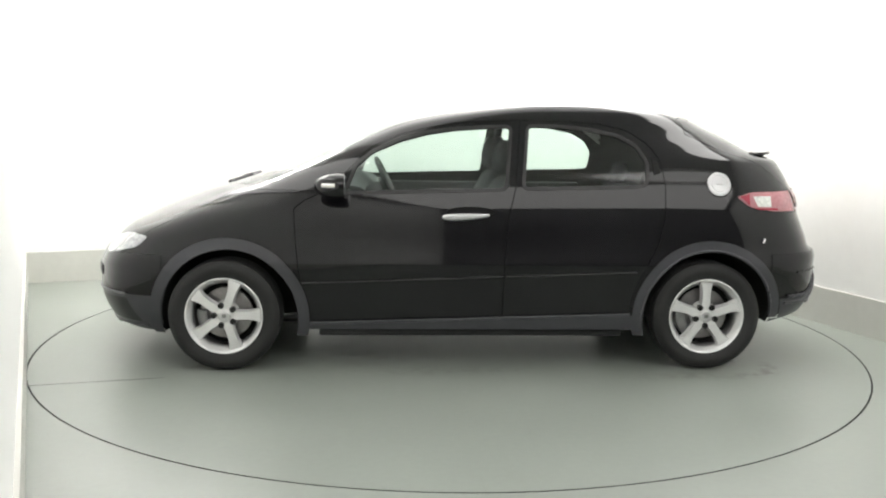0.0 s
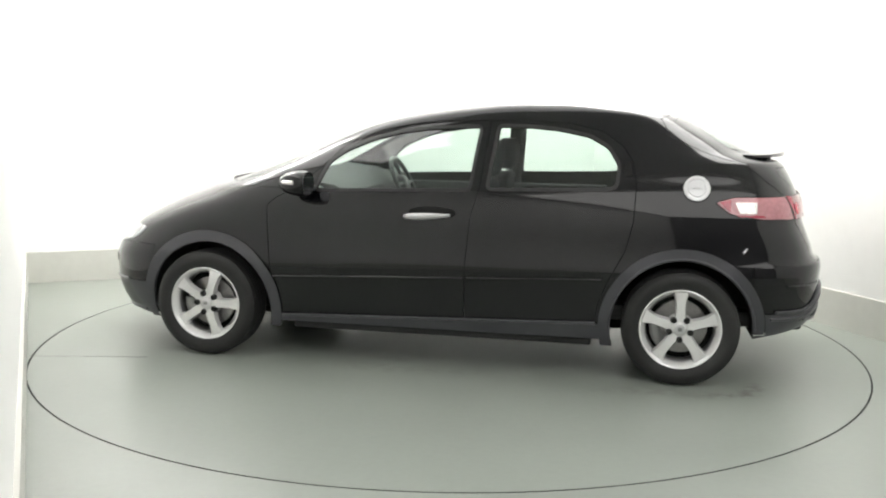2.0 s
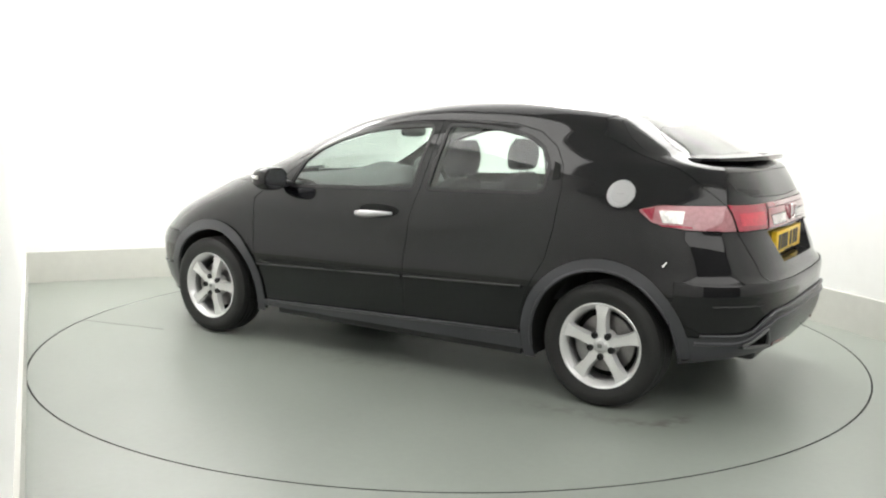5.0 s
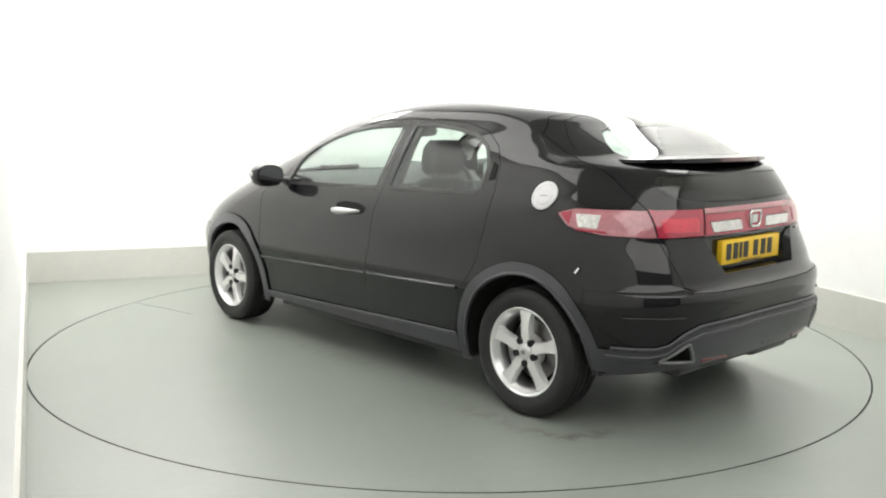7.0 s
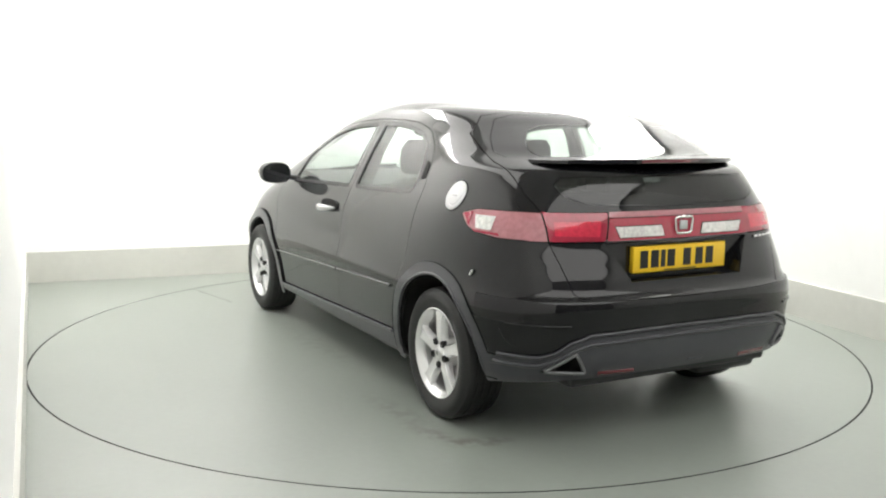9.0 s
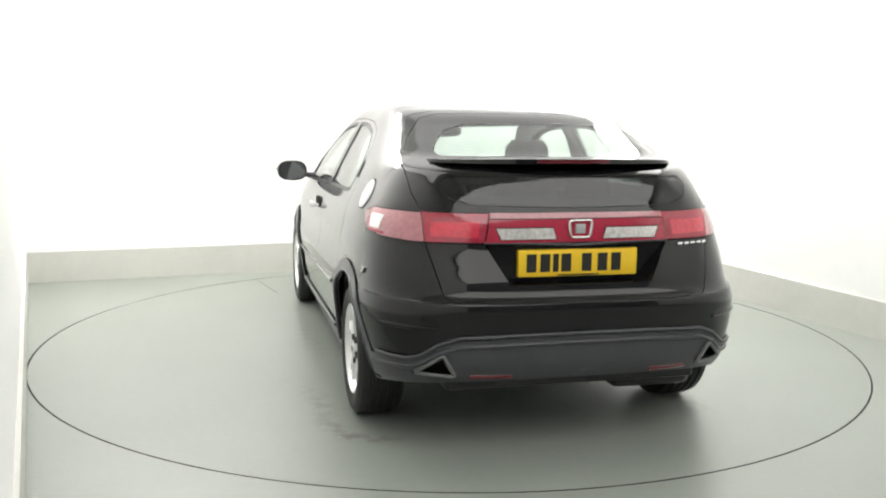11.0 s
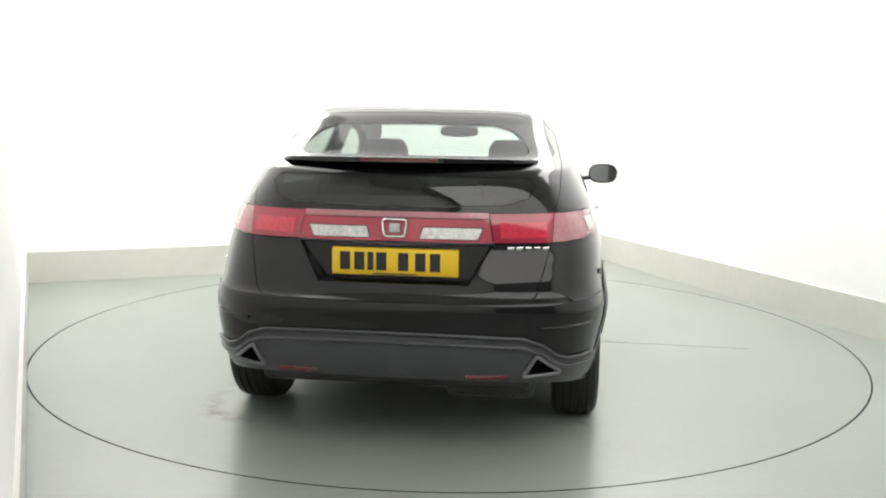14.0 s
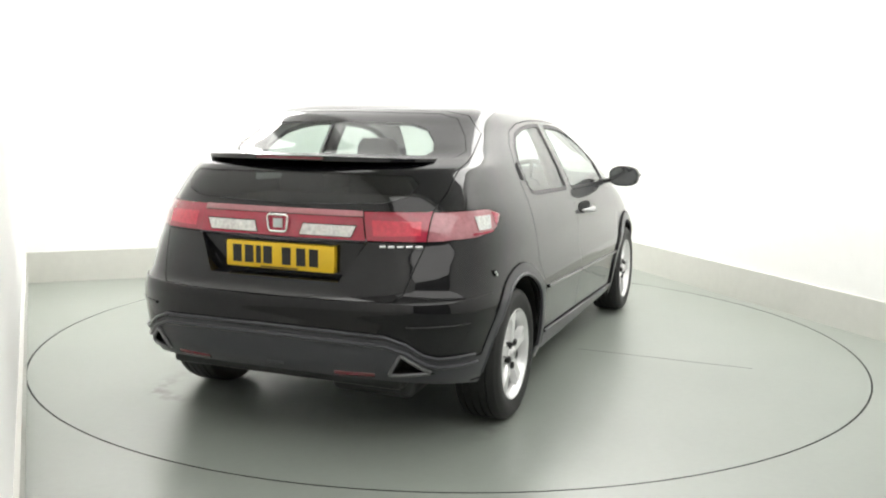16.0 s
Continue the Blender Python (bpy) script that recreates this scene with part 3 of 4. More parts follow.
def build_panels():
    """Cuts the half skin along all panel lines and sorts its faces by panel."""
    bm = half_skin()
    tail = lambda c: c.x < -2.45
    head = lambda c: c.x > -1.6
    for (cx, cz), r_in, r_out in ARCHES:
        for r in (r_in, r_out):
            cut(bm, [(cx + r * math.cos(2 * math.pi * k / 56), cz + r * math.sin(2 * math.pi * k / 56)) for k in range(56)], (0, 2), lambda c: c.y > .5)
    side = lambda c: c.y > .3
    cut(bm, [(-.35, .258), (-2.3, .316)], (0, 2), side, False)
    for poly in (FRONT_DOOR, REAR_DOOR, FRONT_FRAME, REAR_FRAME, FRONT_PANE, REAR_PANE):
        cut(bm, poly, (0, 2), side)
    cut(bm, SIDE_LAMP[:9] + SIDE_LAMP[14:], (0, 2), lambda c: c.x < -2.6 and c.y > .60)
    cut(bm, HEAD_LAMP, (0, 2), lambda c: c.x > .2 and c.y > .2)
    cut(bm, WIND_EDGE, (1, 2), head, False)
    cut(bm, GATE_EDGE, (1, 2), tail, False)
    cut(bm, UP_GLASS, (1, 2), tail, False)
    cut(bm, FRIT, (1, 2), tail, False)
    cut(bm, LOW_GLASS_EDGE, (1, 2), tail, False)
    cut(bm, PLATE_HOLE[:], (1, 2), tail)
    cut(bm, [(-2.9, .252), (-3.45, .352)], (0, 2), lambda c: c.x < -2.85, False)
    cut(bm, EXHAUST, (1, 2), lambda c: c.x < -2.9)
    cut(bm, VALANCE, (1, 2), lambda c: c.x < -2.9, False)
    for z in (BAND_TOP, BAND_LOW):
        cut(bm, [(0, z), (.66, z)], (1, 2), lambda c: c.x < -2.9, False)
    cut(bm, [(.40, .86), (.372, 1.0)], (1, 2), lambda c: c.x < -2.9, False)
    cut(bm, [(0, .966), (.38, .966)], (1, 2), lambda c: c.x < -2.9, False)
    cut(bm, [(.355, .932), (.335, .885), (.10, .885), (.115, .932)], (1, 2), lambda c: c.x < -2.9)
    cut(bm, [(.55, .648), (1.0, .648)], (1, 2), lambda c: c.x < -2.8, False)
    cut(bm, [(-2.98, .25), (-2.98, .66)], (0, 2), side, False)
    cut(bm, [(0.28, .60), (1, .60)], (0, 2), lambda c: c.x > .2, False)
    cut(bm, [(0.28, .40), (1, .40)], (0, 2), lambda c: c.x > .2, False)
    cut(bm, [(0, .62), (0.70, .62), (.72, .90), (.70, .99)], (1, 2), lambda c: c.x > -.5, False)
    cut(bm, [(0.35, .2), (.33, .62)], (0, 2), side, False)
    cut(bm, [(-.95, .975), (.4, .975)], (0, 2), side, False)
    out = {}
    for f in bm.faces:
        c = f.calc_center_median()
        x, y, z = c
        key = None
        for i, ((cx, cz), r_in, r_out) in enumerate(ARCHES):
            r = math.hypot(x - cx, z - cz)
            if y > .5 and r < r_in:
                key = "hole"
            elif y > .5 and r < r_out and z > (.285 if x < -2.8 else .195):
                key = ("arch_front", "arch_rear")[i]
        if key is None:
            if z < (.226 if y > .3 and -2.3 < x < -.35 else .195):
                key = "hole"
            elif y > .3 and -2.3 < x < -.35 and z < .258 + (x + .35) / (-1.95) * .058:
                key = "sill"
            elif y > .3 and inside(x, z, FRONT_PANE):
                key = "pane_front"
            elif y > .3 and inside(x, z, REAR_PANE):
                key = "pane_rear"
            elif y > .3 and inside(x, z, FRONT_FRAME):
                key = "frame_front"
            elif y > .3 and inside(x, z, REAR_FRAME):
                key = "frame_rear"
            elif y > .3 and inside(x, z, FRONT_DOOR):
                key = "door_front"
            elif y > .3 and inside(x, z, REAR_DOOR):
                key = "door_rear"
            elif x < -2.9 and (z < .252 + (-2.9 - x) * .1818 or inside(y, z, PLATE_HOLE) or inside(y, z, EXHAUST)):
                key = "hole"
            elif x < -2.45 and inside(y, z, [(-.1, 1.408)] + GATE_EDGE + [(-.1, .64)]):
                if inside(y, z, [(-.1, 1.394)] + UP_GLASS + [(-.1, 1.200)]):
                    key = "glass_up" if inside(y, z, [(-.1, 1.350)] + FRIT + [(-.1, 1.210)]) else "frit"
                elif inside(y, z, [(-.1, 1.135)] + LOW_GLASS_EDGE + [(-.1, 1.01)]):
                    key = "glass_low"
                elif BAND_LOW < z < BAND_TOP:
                    if y > .40 + (z - .86) * (-.2):
                        key = "gate_lamp"
                    elif z > .966:
                        key = "strip_top"
                    elif inside(y, z, [(.355, .932), (.335, .885), (.10, .885), (.115, .932)]):
                        key = "strip_clear"
                    else:
                        key = "strip_red"
                else:
                    key = "tailgate"
            elif x < -2.6 and inside(x, z, SIDE_LAMP):
                key = "side_lamp"
            elif x < -2.6 and z < .648 and (x < -2.98 or y < .8):
                zv = np.interp(y, [v[0] for v in VALANCE], [v[1] for v in VALANCE])
                key = "valance" if z < zv else "bumper_rear"
            elif x > .2 and y > .2 and inside(x, z, HEAD_LAMP):
                key = "head_lamp"
            elif x > .33 and z < .62 and x > .30:
                key = "bumper_low" if z < .40 else "bumper_front"
            elif x > -1.6 and inside(y, z, [(-.1, .992)] + WIND_EDGE + [(-.1, 1.410)]):
                key = "windscreen"
            elif x > -.5 and z > .60 and z < .995 and y < np.interp(z, [.62, .90, .99], [.70, .72, .70]):
                key = "bonnet"
            elif z > 1.365 or (-2.33 < x < -.64 and z > 1.09):
                key = "roof"
            elif x > -.9 and z < .975:
                key = "wing"
            else:
                key = "quarter"
        out.setdefault(key, []).append(f)
    return bm, out


def panel_mesh(name, faces, mat, sides, gap=.002, lift=0.0):
    """One panel as a mesh of its own, drawn back a little from its outline. sides: (1,), (-1,) or both, joined along the middle."""
    keep = bmesh.new()
    seen = {}
    for f in faces:
        vs = []
        for v in f.verts:
            if v.index not in seen:
                seen[v.index] = keep.verts.new(v.co)
            vs.append(seen[v.index])
        try:
            keep.faces.new(vs)
        except ValueError:
            pass
    middle = {v for v in keep.verts if abs(v.co.y) < 1e-5}
    if gap:
        for v in middle:
            v.co.y = 0
        keep.normal_update()
        inner = bmesh.ops.inset_region(keep, faces=keep.faces[:], thickness=gap, use_boundary=True, use_even_offset=True)
        # along the middle line the halves meet: stretch back
        bmesh.ops.delete(keep, geom=inner["faces"], context="FACES")
        bmesh.ops.delete(keep, geom=[v for v in keep.verts if not v.link_faces], context="VERTS")
        if middle:
            for v in keep.verts:
                if abs(v.co.y) < gap * 1.6:
                    v.co.y = 0
    keep.verts.ensure_lookup_table(), keep.verts.index_update()
    co = np.array([v.co for v in keep.verts])
    no = skin_normal(co)
    fs = [[v.index for v in f.verts] for f in keep.faces]
    # faces turned outwards
    keep.normal_update()
    fs = [ids if keep_f.normal.dot(Vector(no[ids[0]])) > 0 else ids[::-1] for ids, keep_f in zip(fs, keep.faces)]
    keep.free()
    co = co + no * lift
    verts, norms, polys = [], [], []
    index = {}
    for s in sides:
        idx = []
        for i, (p, n) in enumerate(zip(co, no)):
            if abs(p[1]) < 1e-6 and len(sides) == 2:
                k = ("m", i)
                n = np.array([n[0], 0, n[2]]) / max(np.hypot(n[0], n[2]), 1e-6)
            else:
                k = (s, i)
            if k not in index:
                index[k] = len(verts)
                verts.append((p[0] + OX, p[1] * s + OY, p[2]))
                norms.append((n[0], n[1] * s, n[2]))
            idx.append(index[k])
        for f in fs:
            ids = [idx[i] for i in f]
            polys.append(ids if s > 0 else ids[::-1])
    return mesh_of(name, verts, polys, mat, norms)


def grown(line, d, s=1):
    """Points of the left flank's line (x, z) on the skin, lifted by d, on side s."""
    out = []
    for x, z in line:
        y = side_y(x, z)
        n = skin_normal([(x, y, z)])[0]
        out.append((x + n[0] * d + OX, (y + n[1] * d) * s + OY, z + n[2] * d))
    return out


def grown_rear(line, d):
    out = []
    for y, z in line:
        x = rear_x(y, z)
        n = skin_normal([(x, abs(y) + 1e-4, z)])[0]
        out.append((x + n[0] * d + OX, y + math.copysign(n[1] * d, y) + OY, z + n[2] * d))
    return out


def fine(line, step=.03):
    out = [line[0]]
    for p, q in zip(line, line[1:]):
        k = max(1, int(math.hypot(q[0] - p[0], q[1] - p[1]) / step))
        out += [(p[0] + (q[0] - p[0]) * i / k, p[1] + (q[1] - p[1]) * i / k) for i in range(1, k + 1)]
    return out


def shifted(bm):
    bmesh.ops.translate(bm, verts=bm.verts[:], vec=(OX, OY, 0))
    return bm


def car_panels(car):
    bm, cells = build_panels()
    bm.verts.index_update()
    both = (1, -1)
    cells["body"] = cells["roof"] + cells["quarter"]
    # dark inner shell behind the gaps, open at the glass and the arches
    solid = [f for k, fs in cells.items() if k not in ("hole", "pane_front", "pane_rear", "glass_up", "windscreen", "glass_low") for f in fs]
    linked("body_shell", panel_mesh("body_shell", solid, SHELL, both, 0, -.014), car, "dull black inner body shell")
    for key, name, mat, label, gap, lift in (
            ("bonnet", "bonnet", PAINT, "glossy black bonnet", .002, 0), ("body", "body", PAINT, "glossy black roof, pillars and rear quarters", .002, 0),
            ("bumper_front", "front_bumper", PAINT, "glossy black front bumper", .002, 0),
            ("bumper_low", "front_apron", PLASTIC, "dark grey plastic apron", .001, .002),
            ("bumper_rear", "rear_bumper", PAINT, "glossy black rear bumper", .002, .003),
            ("valance", "rear_valance", PLASTIC, "dark grey plastic rear valance", .001, .012),
            ("windscreen", "windscreen", SIDE_GLASS, "green-tinted curved windscreen", .002, -.002)):
        linked(name, panel_mesh(name, cells[key], mat, both, gap, lift), car, label)
    gate = linked("tailgate", panel_mesh("tailgate", cells["tailgate"], PAINT, both, .0022), car, "glossy black tailgate")
    linked("rear_window", panel_mesh("rear_window", cells["glass_up"], REAR_GLASS, both, .002), gate, "tinted sloping rear window")
    linked("window_border", panel_mesh("window_border", cells["frit"], PAINT, both, .0, -.001), gate, "black border of the rear window")
    linked("headliner", panel_mesh("headliner", cells["roof"], LINER, both, 0, -.035), car, "pale grey roof lining")
    linked("lower_window", panel_mesh("lower_window", cells["glass_low"], LOW_GLASS, both, .001), gate, "smoked upright lower rear window")
    linked("lamp_strip", panel_mesh("lamp_strip", cells["strip_red"], RED, both, .002, .012), gate, "red centre strip between the rear lamps")
    linked("strip_edge", panel_mesh("strip_edge", cells["strip_top"], PINK, both, .0015, .013), gate, "pale pink upper edge of the lamp strip")
    for s in (1, -1):
        one = (s,)
        for key, name, mat, label, gap, lift in (
                ("wing", "front_wing", PAINT, "glossy black front wing", .002, 0),
                ("sill", "sill", PLASTIC, "dark grey plastic sill", 0, .010),
                ("arch_front", "wheel_arch_trim", PLASTIC, "dark grey plastic wheel arch trim", 0, .012),
                ("arch_rear", "wheel_arch_trim", PLASTIC, "dark grey plastic wheel arch trim", 0, .007),
                ("side_lamp", "rear_lamp", PINK, "pale red and clear rear lamp", .003, .003),
                ("head_lamp", "headlamp", LAMP_GLASS, "clear swept headlamp", .001, .002)):
            linked(name, panel_mesh(name, cells[key], mat, one, gap, lift), car, label)
        for nm, mat, lab, quad in (("lamp_tip", RED, "red lamp tip", [(-2.80, .962), (-2.855, .974), (-2.855, .915), (-2.84, .925)]),
                                   ("lamp_patch", CLEAR, "clear lamp window", [(-2.875, .962), (-2.985, .962), (-2.985, .905), (-2.90, .908)]),
                                   ("lamp_rim", RED, "red lower lamp edge", [(-2.88, .900), (-3.02, .897), (-3.03, .886), (-2.90, .892)])):
            part(nm, patch(quad, .0065, s), mat, car, lab, 40)
        part("lamp_core", patch_rear([(.600, .952), (.415, .955), (.425, .893), (.605, .897)], .0105, s), RED_CORE, gate, "brighter red lamp core", 40)
        linked("gate_lamp", panel_mesh("gate_lamp", cells["gate_lamp"], RED, one, .003, .008), gate, "red rear lamp on the tailgate")
        linked("reversing_lens", panel_mesh("reversing_lens", cells["strip_clear"], CLEAR, one, .002, .014), gate, "clear ribbed reversing lens")
        for key, line in (("front", FRONT_DOOR), ("rear", REAR_DOOR)):
            door = linked("door", panel_mesh("door", cells["door_" + key], PAINT, one, .002), car, "glossy black %s door" % key)
            linked("window_frame", panel_mesh("window_frame", cells["frame_" + key], BLACK, one, 0, .001), door, "black window surround")
            linked("window_pane", panel_mesh("window_pane", cells["pane_" + key], SIDE_GLASS, one, .001, -.006), door, "green-tinted side glass")
            ends = (-.418, -1.495) if key == "front" else (-1.515, -2.225)
            bead = [(ends[0] + (ends[1] - ends[0]) * i / 24, 0) for i in range(25)]
            bead = [(x, .484 + (x + .41) / (-1.775) * .066) for x, _ in bead]
            part("rubbing_strip", tube(grown(bead, .003, s), .009, 8), PAINT, door, "narrow black rubbing strip", 60)
            if key == "front":
                handle(door, s)
            else:
                part("hidden_handle", patch([(-2.318, 1.165), (-2.352, 1.15), (-2.362, 1.085), (-2.325, 1.075)], .003, s), SHELL, door, "black handle hidden beside the window", 50)
        # bright beads along the sill and round the arches
        edge = [(-.46 + (-2.2 + .46) * i / 40, .264 + (.318 - .264) * i / 40) for i in range(41)]
        part("sill_bead", tube(grown(edge, .010, s), .008, 8), PLASTIC, car, "", 60)
        for (cx, cz), r_in, r_out in ARCHES:
            arc = []
            for k in range(49):
                a = math.pi * (-.04 + 1.08 * k / 48)
                x, z = cx + (r_in + .004) * math.cos(a), cz + (r_in + .004) * math.sin(a)
                if z > (.288 if x < -2.8 else .2):
                    arc.append((x, z))
            part("arch_lip", tube(grown(arc, .004, s), .008, 8), PLASTIC, car, "rolled lip of the wheel arch", 60)
    bm.free()
    return gate


def patch(quad, d, s):
    """A curved four-cornered piece lying on the flank's skin."""
    bm = bmesh.new()
    a, b, c, e = (Vector(q) for q in quad)
    rows = []
    for i in range(7):
        u = i / 6
        rows.append([bm.verts.new(p) for p in grown([tuple((a.lerp(b, u)).lerp(e.lerp(c, u), j / 4)) for j in range(5)], d, s)])
    for p, q in zip(rows, rows[1:]):
        for j in range(4):
            bm.faces.new((p[j], p[j + 1], q[j + 1], q[j]))
    return bm


def patch_rear(quad, d, s):
    """A curved four-cornered piece lying on the tail's skin."""
    bm = bmesh.new()
    a, b, c, e = (Vector(q) for q in quad)
    rows = []
    for i in range(7):
        u = i / 6
        pts = [tuple((a.lerp(b, u)).lerp(e.lerp(c, u), j / 4)) for j in range(5)]
        rows.append([bm.verts.new(p) for p in grown_rear([(y * s, z) for y, z in pts], d)])
    for p, q in zip(rows, rows[1:]):
        for j in range(4):
            bm.faces.new((p[j], p[j + 1], q[j + 1], q[j]))
    return bm


def handle(door, s):
    """A wedge-shaped silver handle over a black oval that paints the shade of a hollow."""
    cx, cz = -1.30, .855
    y = side_y(cx, cz)
    # no hollow is cut: its shade is a black oval on the skin
    hollow = [oval(cx + OX - .02, (y + d) * s + OY, cz + .012, .13 * k, .034 * k, "xz", 24, 2.2) for d, k in ((-.01, 1.0), (.0022, 1.0), (.0035, .9))]
    part("handle_shade", loft(hollow), SHELL, door, "dark hollow behind the handle", 40)
    rings = []
    for x, h, d, off in ((-1.165, .006, .006, .012), (-1.18, .014, .010, .020), (-1.23, .019, .014, .034), (-1.30, .018, .014, .040), (-1.37, .013, .012, .034), (-1.415, .008, .008, .018), (-1.42, .004, .004, .012)):
        zc = .845 + (x + 1.18) * (-.045)
        rings.append([(x + OX, (side_y(x, zc) + off + d * math.cos(a)) * s + OY, zc + h * math.sin(a)) for a in [2 * math.pi * k / 14 for k in range(14)]])
    part("door_handle", loft(rings), SATIN, door, "silver wedge-shaped door handle", 60)


def fuel_flap(car):
    """A round flap that follows the skin, with a raised inner ring and a dark gap round it."""
    cx, cz = -2.686, 1.028
    def ring(r, d):
        return grown([(cx + r * math.cos(2 * math.pi * k / 36), cz + .94 * r * math.sin(2 * math.pi * k / 36)) for k in range(36)], d)
    flap = part("fuel_flap", loft([ring(r, d) for r, d in ((.0665, -.004), (.0665, .004), (.064, .006), (.050, .0065), (.048, .0045), (.044, .0045), (.042, .0065), (.01, .0075))]), SATIN, car, "round silver fuel filler flap", 35)
    part("flap_gap", loft([ring(r, d) for r, d in ((.071, .0), (.071, .0012), (.0665, .0012), (.0665, .0))], False), SHELL, flap)
    part("flap_mark", tube(grown([(cx - .02, cz), (cx + .02, cz)], .0075), .004, 6), SATIN, flap, "", 60)


def door_mirror(car, s):
    """A rounded black mirror on a short foot, with its glass facing back."""
    rings = []
    for x, k in ((-.50, .25), (-.515, .55), (-.54, .78), (-.57, .93), (-.61, 1.0), (-.645, .98), (-.655, .93)):
        rings.append([(px + OX, py * s + OY, pz) for px, py, pz in oval(x, .945 + .004 * k, 1.012, .098 * k, .068 * k, "yz", 24, 2.6)])
    shell = part("door_mirror", loft(rings), PAINT, car, "glossy black rounded door mirror", 40)
    g = [[(px + OX, py * s + OY, pz) for px, py, pz in oval(x, .948, 1.012, .085 * k, .056 * k, "yz", 24, 2.6)] for x, k in ((-.6555, 1.0), (-.6585, 1.0), (-.6585, .05))]
    part("mirror_glass", loft(g), MIRROR, shell, "silver mirror glass", 30)
    foot = []
    for y, k in ((.74, 1.25), (.79, 1.0), (.84, .85), (.88, .8)):
        foot.append([(px + OX, py * s + OY, pz) for px, py, pz in oval(-.60, y, .965 + (y - .74) * .16, .06 * k, .022 * k, "xz", 18, 2.4)])
    part("mirror_foot", loft(foot), BLACK, shell, "black mirror foot", 50)
    band = tube([(-.545, 1.022 * s, 1.02), (-.575, 1.040 * s, 1.02), (-.61, 1.046 * s, 1.02)], .012, 10)
    part("indicator_lens", shifted(band), CLEAR, shell, "pale side indicator lens", 60)


def wheel_meshes():
    """Meshes of one wheel round the y axis, outer face towards +y."""
    R, W = .303, .102
    made = {}

    def keep(name, bm, mat, smooth=40):
        bmesh.ops.recalc_face_normals(bm, faces=bm.faces)
        me = bpy.data.meshes.new(name)
        for f in bm.faces:
            f.smooth = True
        for e in bm.edges:
            e.smooth = e.calc_face_angle(3.14) < radians(smooth)
        bm.to_mesh(me), bm.free()
        me.materials.append(mat)
        made[name] = me
    tyre = [(-.085, .197), (-.100, .217), (-.105, .255), (-.100, .280), (-.088, .296), (-.070, .301)]
    for g in (-.052, -.018, .018, .052):
        tyre += [(g - .006, .3025), (g - .0045, .296), (g + .0045, .296), (g + .006, .3025)]
    tyre += [(.070, .301), (.088, .296), (.097, .284), (.099, .281), (.101, .279), (.106, .262), (.106, .245), (.104, .240), (.101, .219), (.092, .206), (.085, .197)]
    keep("tyre", lathe(tyre, 72), RUBBER, 35)
    keep("rim", lathe([(-.08, .195), (-.06, .182), (.03, .178), (.060, .180), (.074, .188), (.080, .193), (.090, .196), (.097, .202), (.099, .206), (.097, .209), (.090, .207), (.086, .198)], 72), ALLOY, 35)
    keep("barrel", lathe([(-.075, .194), (-.05, .177), (.055, .173), (.058, .177)], 56), ALLOY_DARK, 60)
    # one broad spoke, narrow at the waist and flaring into the rim
    bm = bmesh.new()
    rows = []
    for r, hw, y, dep in ((.030, .022, .078, .034), (.055, .029, .081, .034), (.085, .025, .085, .036), (.115, .024, .087, .036), (.145, .0265, .087, .034), (.170, .032, .086, .030), (.186, .040, .084, .024), (.195, .047, .083, .018)):
        sec = [(-hw - .004, y - dep), (-hw, y - .012), (-hw * .86, y - .002), (-hw * .35, y - .0035), (hw * .35, y - .0035), (hw * .86, y - .002), (hw, y - .012), (hw + .004, y - dep)]
        rows.append([bm.verts.new((r, yy, ww)) for ww, yy in sec])
    for p, q in zip(rows, rows[1:]):
        for k in range(8):
            bm.faces.new((p[k], p[(k + 1) % 8], q[(k + 1) % 8], q[k]))
    bm.faces.new(rows[0][::-1]), bm.faces.new(rows[-1])
    keep("spoke", bm, ALLOY, 40)
    keep("hub", lathe([(.02, .075), (.060, .074), (.068, .070), (.072, .060), (.078, .034), (.086, .030), (.088, .026), (.088, .0005)], 40), ALLOY, 40)
    keep("centre_cap", lathe([(.087, .0265), (.090, .026), (.0915, .022), (.092, .0005)], 32), SATIN, 40)
    keep("cap_mark", box(-.011, .011, .0915, .0935, -.010, .010, .002), ALLOY_DARK, 30)
    keep("lug_nut", lathe([(.06, .0165), (.0845, .0165), (.0860, .014), (.078, .010), (.078, .0005)], 12), INK, 30)
    keep("brake_disc", lathe([(-.002, .03), (-.002, .142), (.006, .142), (.008, .139), (.010, .072), (.03, .070), (.032, .03)], 56), STEEL, 30)
    bm = bmesh.new()
    rows = []
    for k in range(9):
        a = radians(-28 + 7 * k)
        rows.append([bm.verts.new((r * math.cos(a), y, r * math.sin(a))) for y, r in ((-.03, .10), (.030, .10), (.036, .11), (.036, .145), (.03, .155), (-.03, .155))])
    for p, q in zip(rows, rows[1:]):
        for k in range(6):
            bm.faces.new((p[k], p[(k + 1) % 6], q[(k + 1) % 6], q[k]))
    bm.faces.new(rows[0][::-1]), bm.faces.new(rows[-1])
    keep("brake_caliper", bm, ALLOY_DARK, 40)
    keep("backing", lathe([(-.03, .183), (-.032, .0005)], 40), SHELL, 30)
    return made


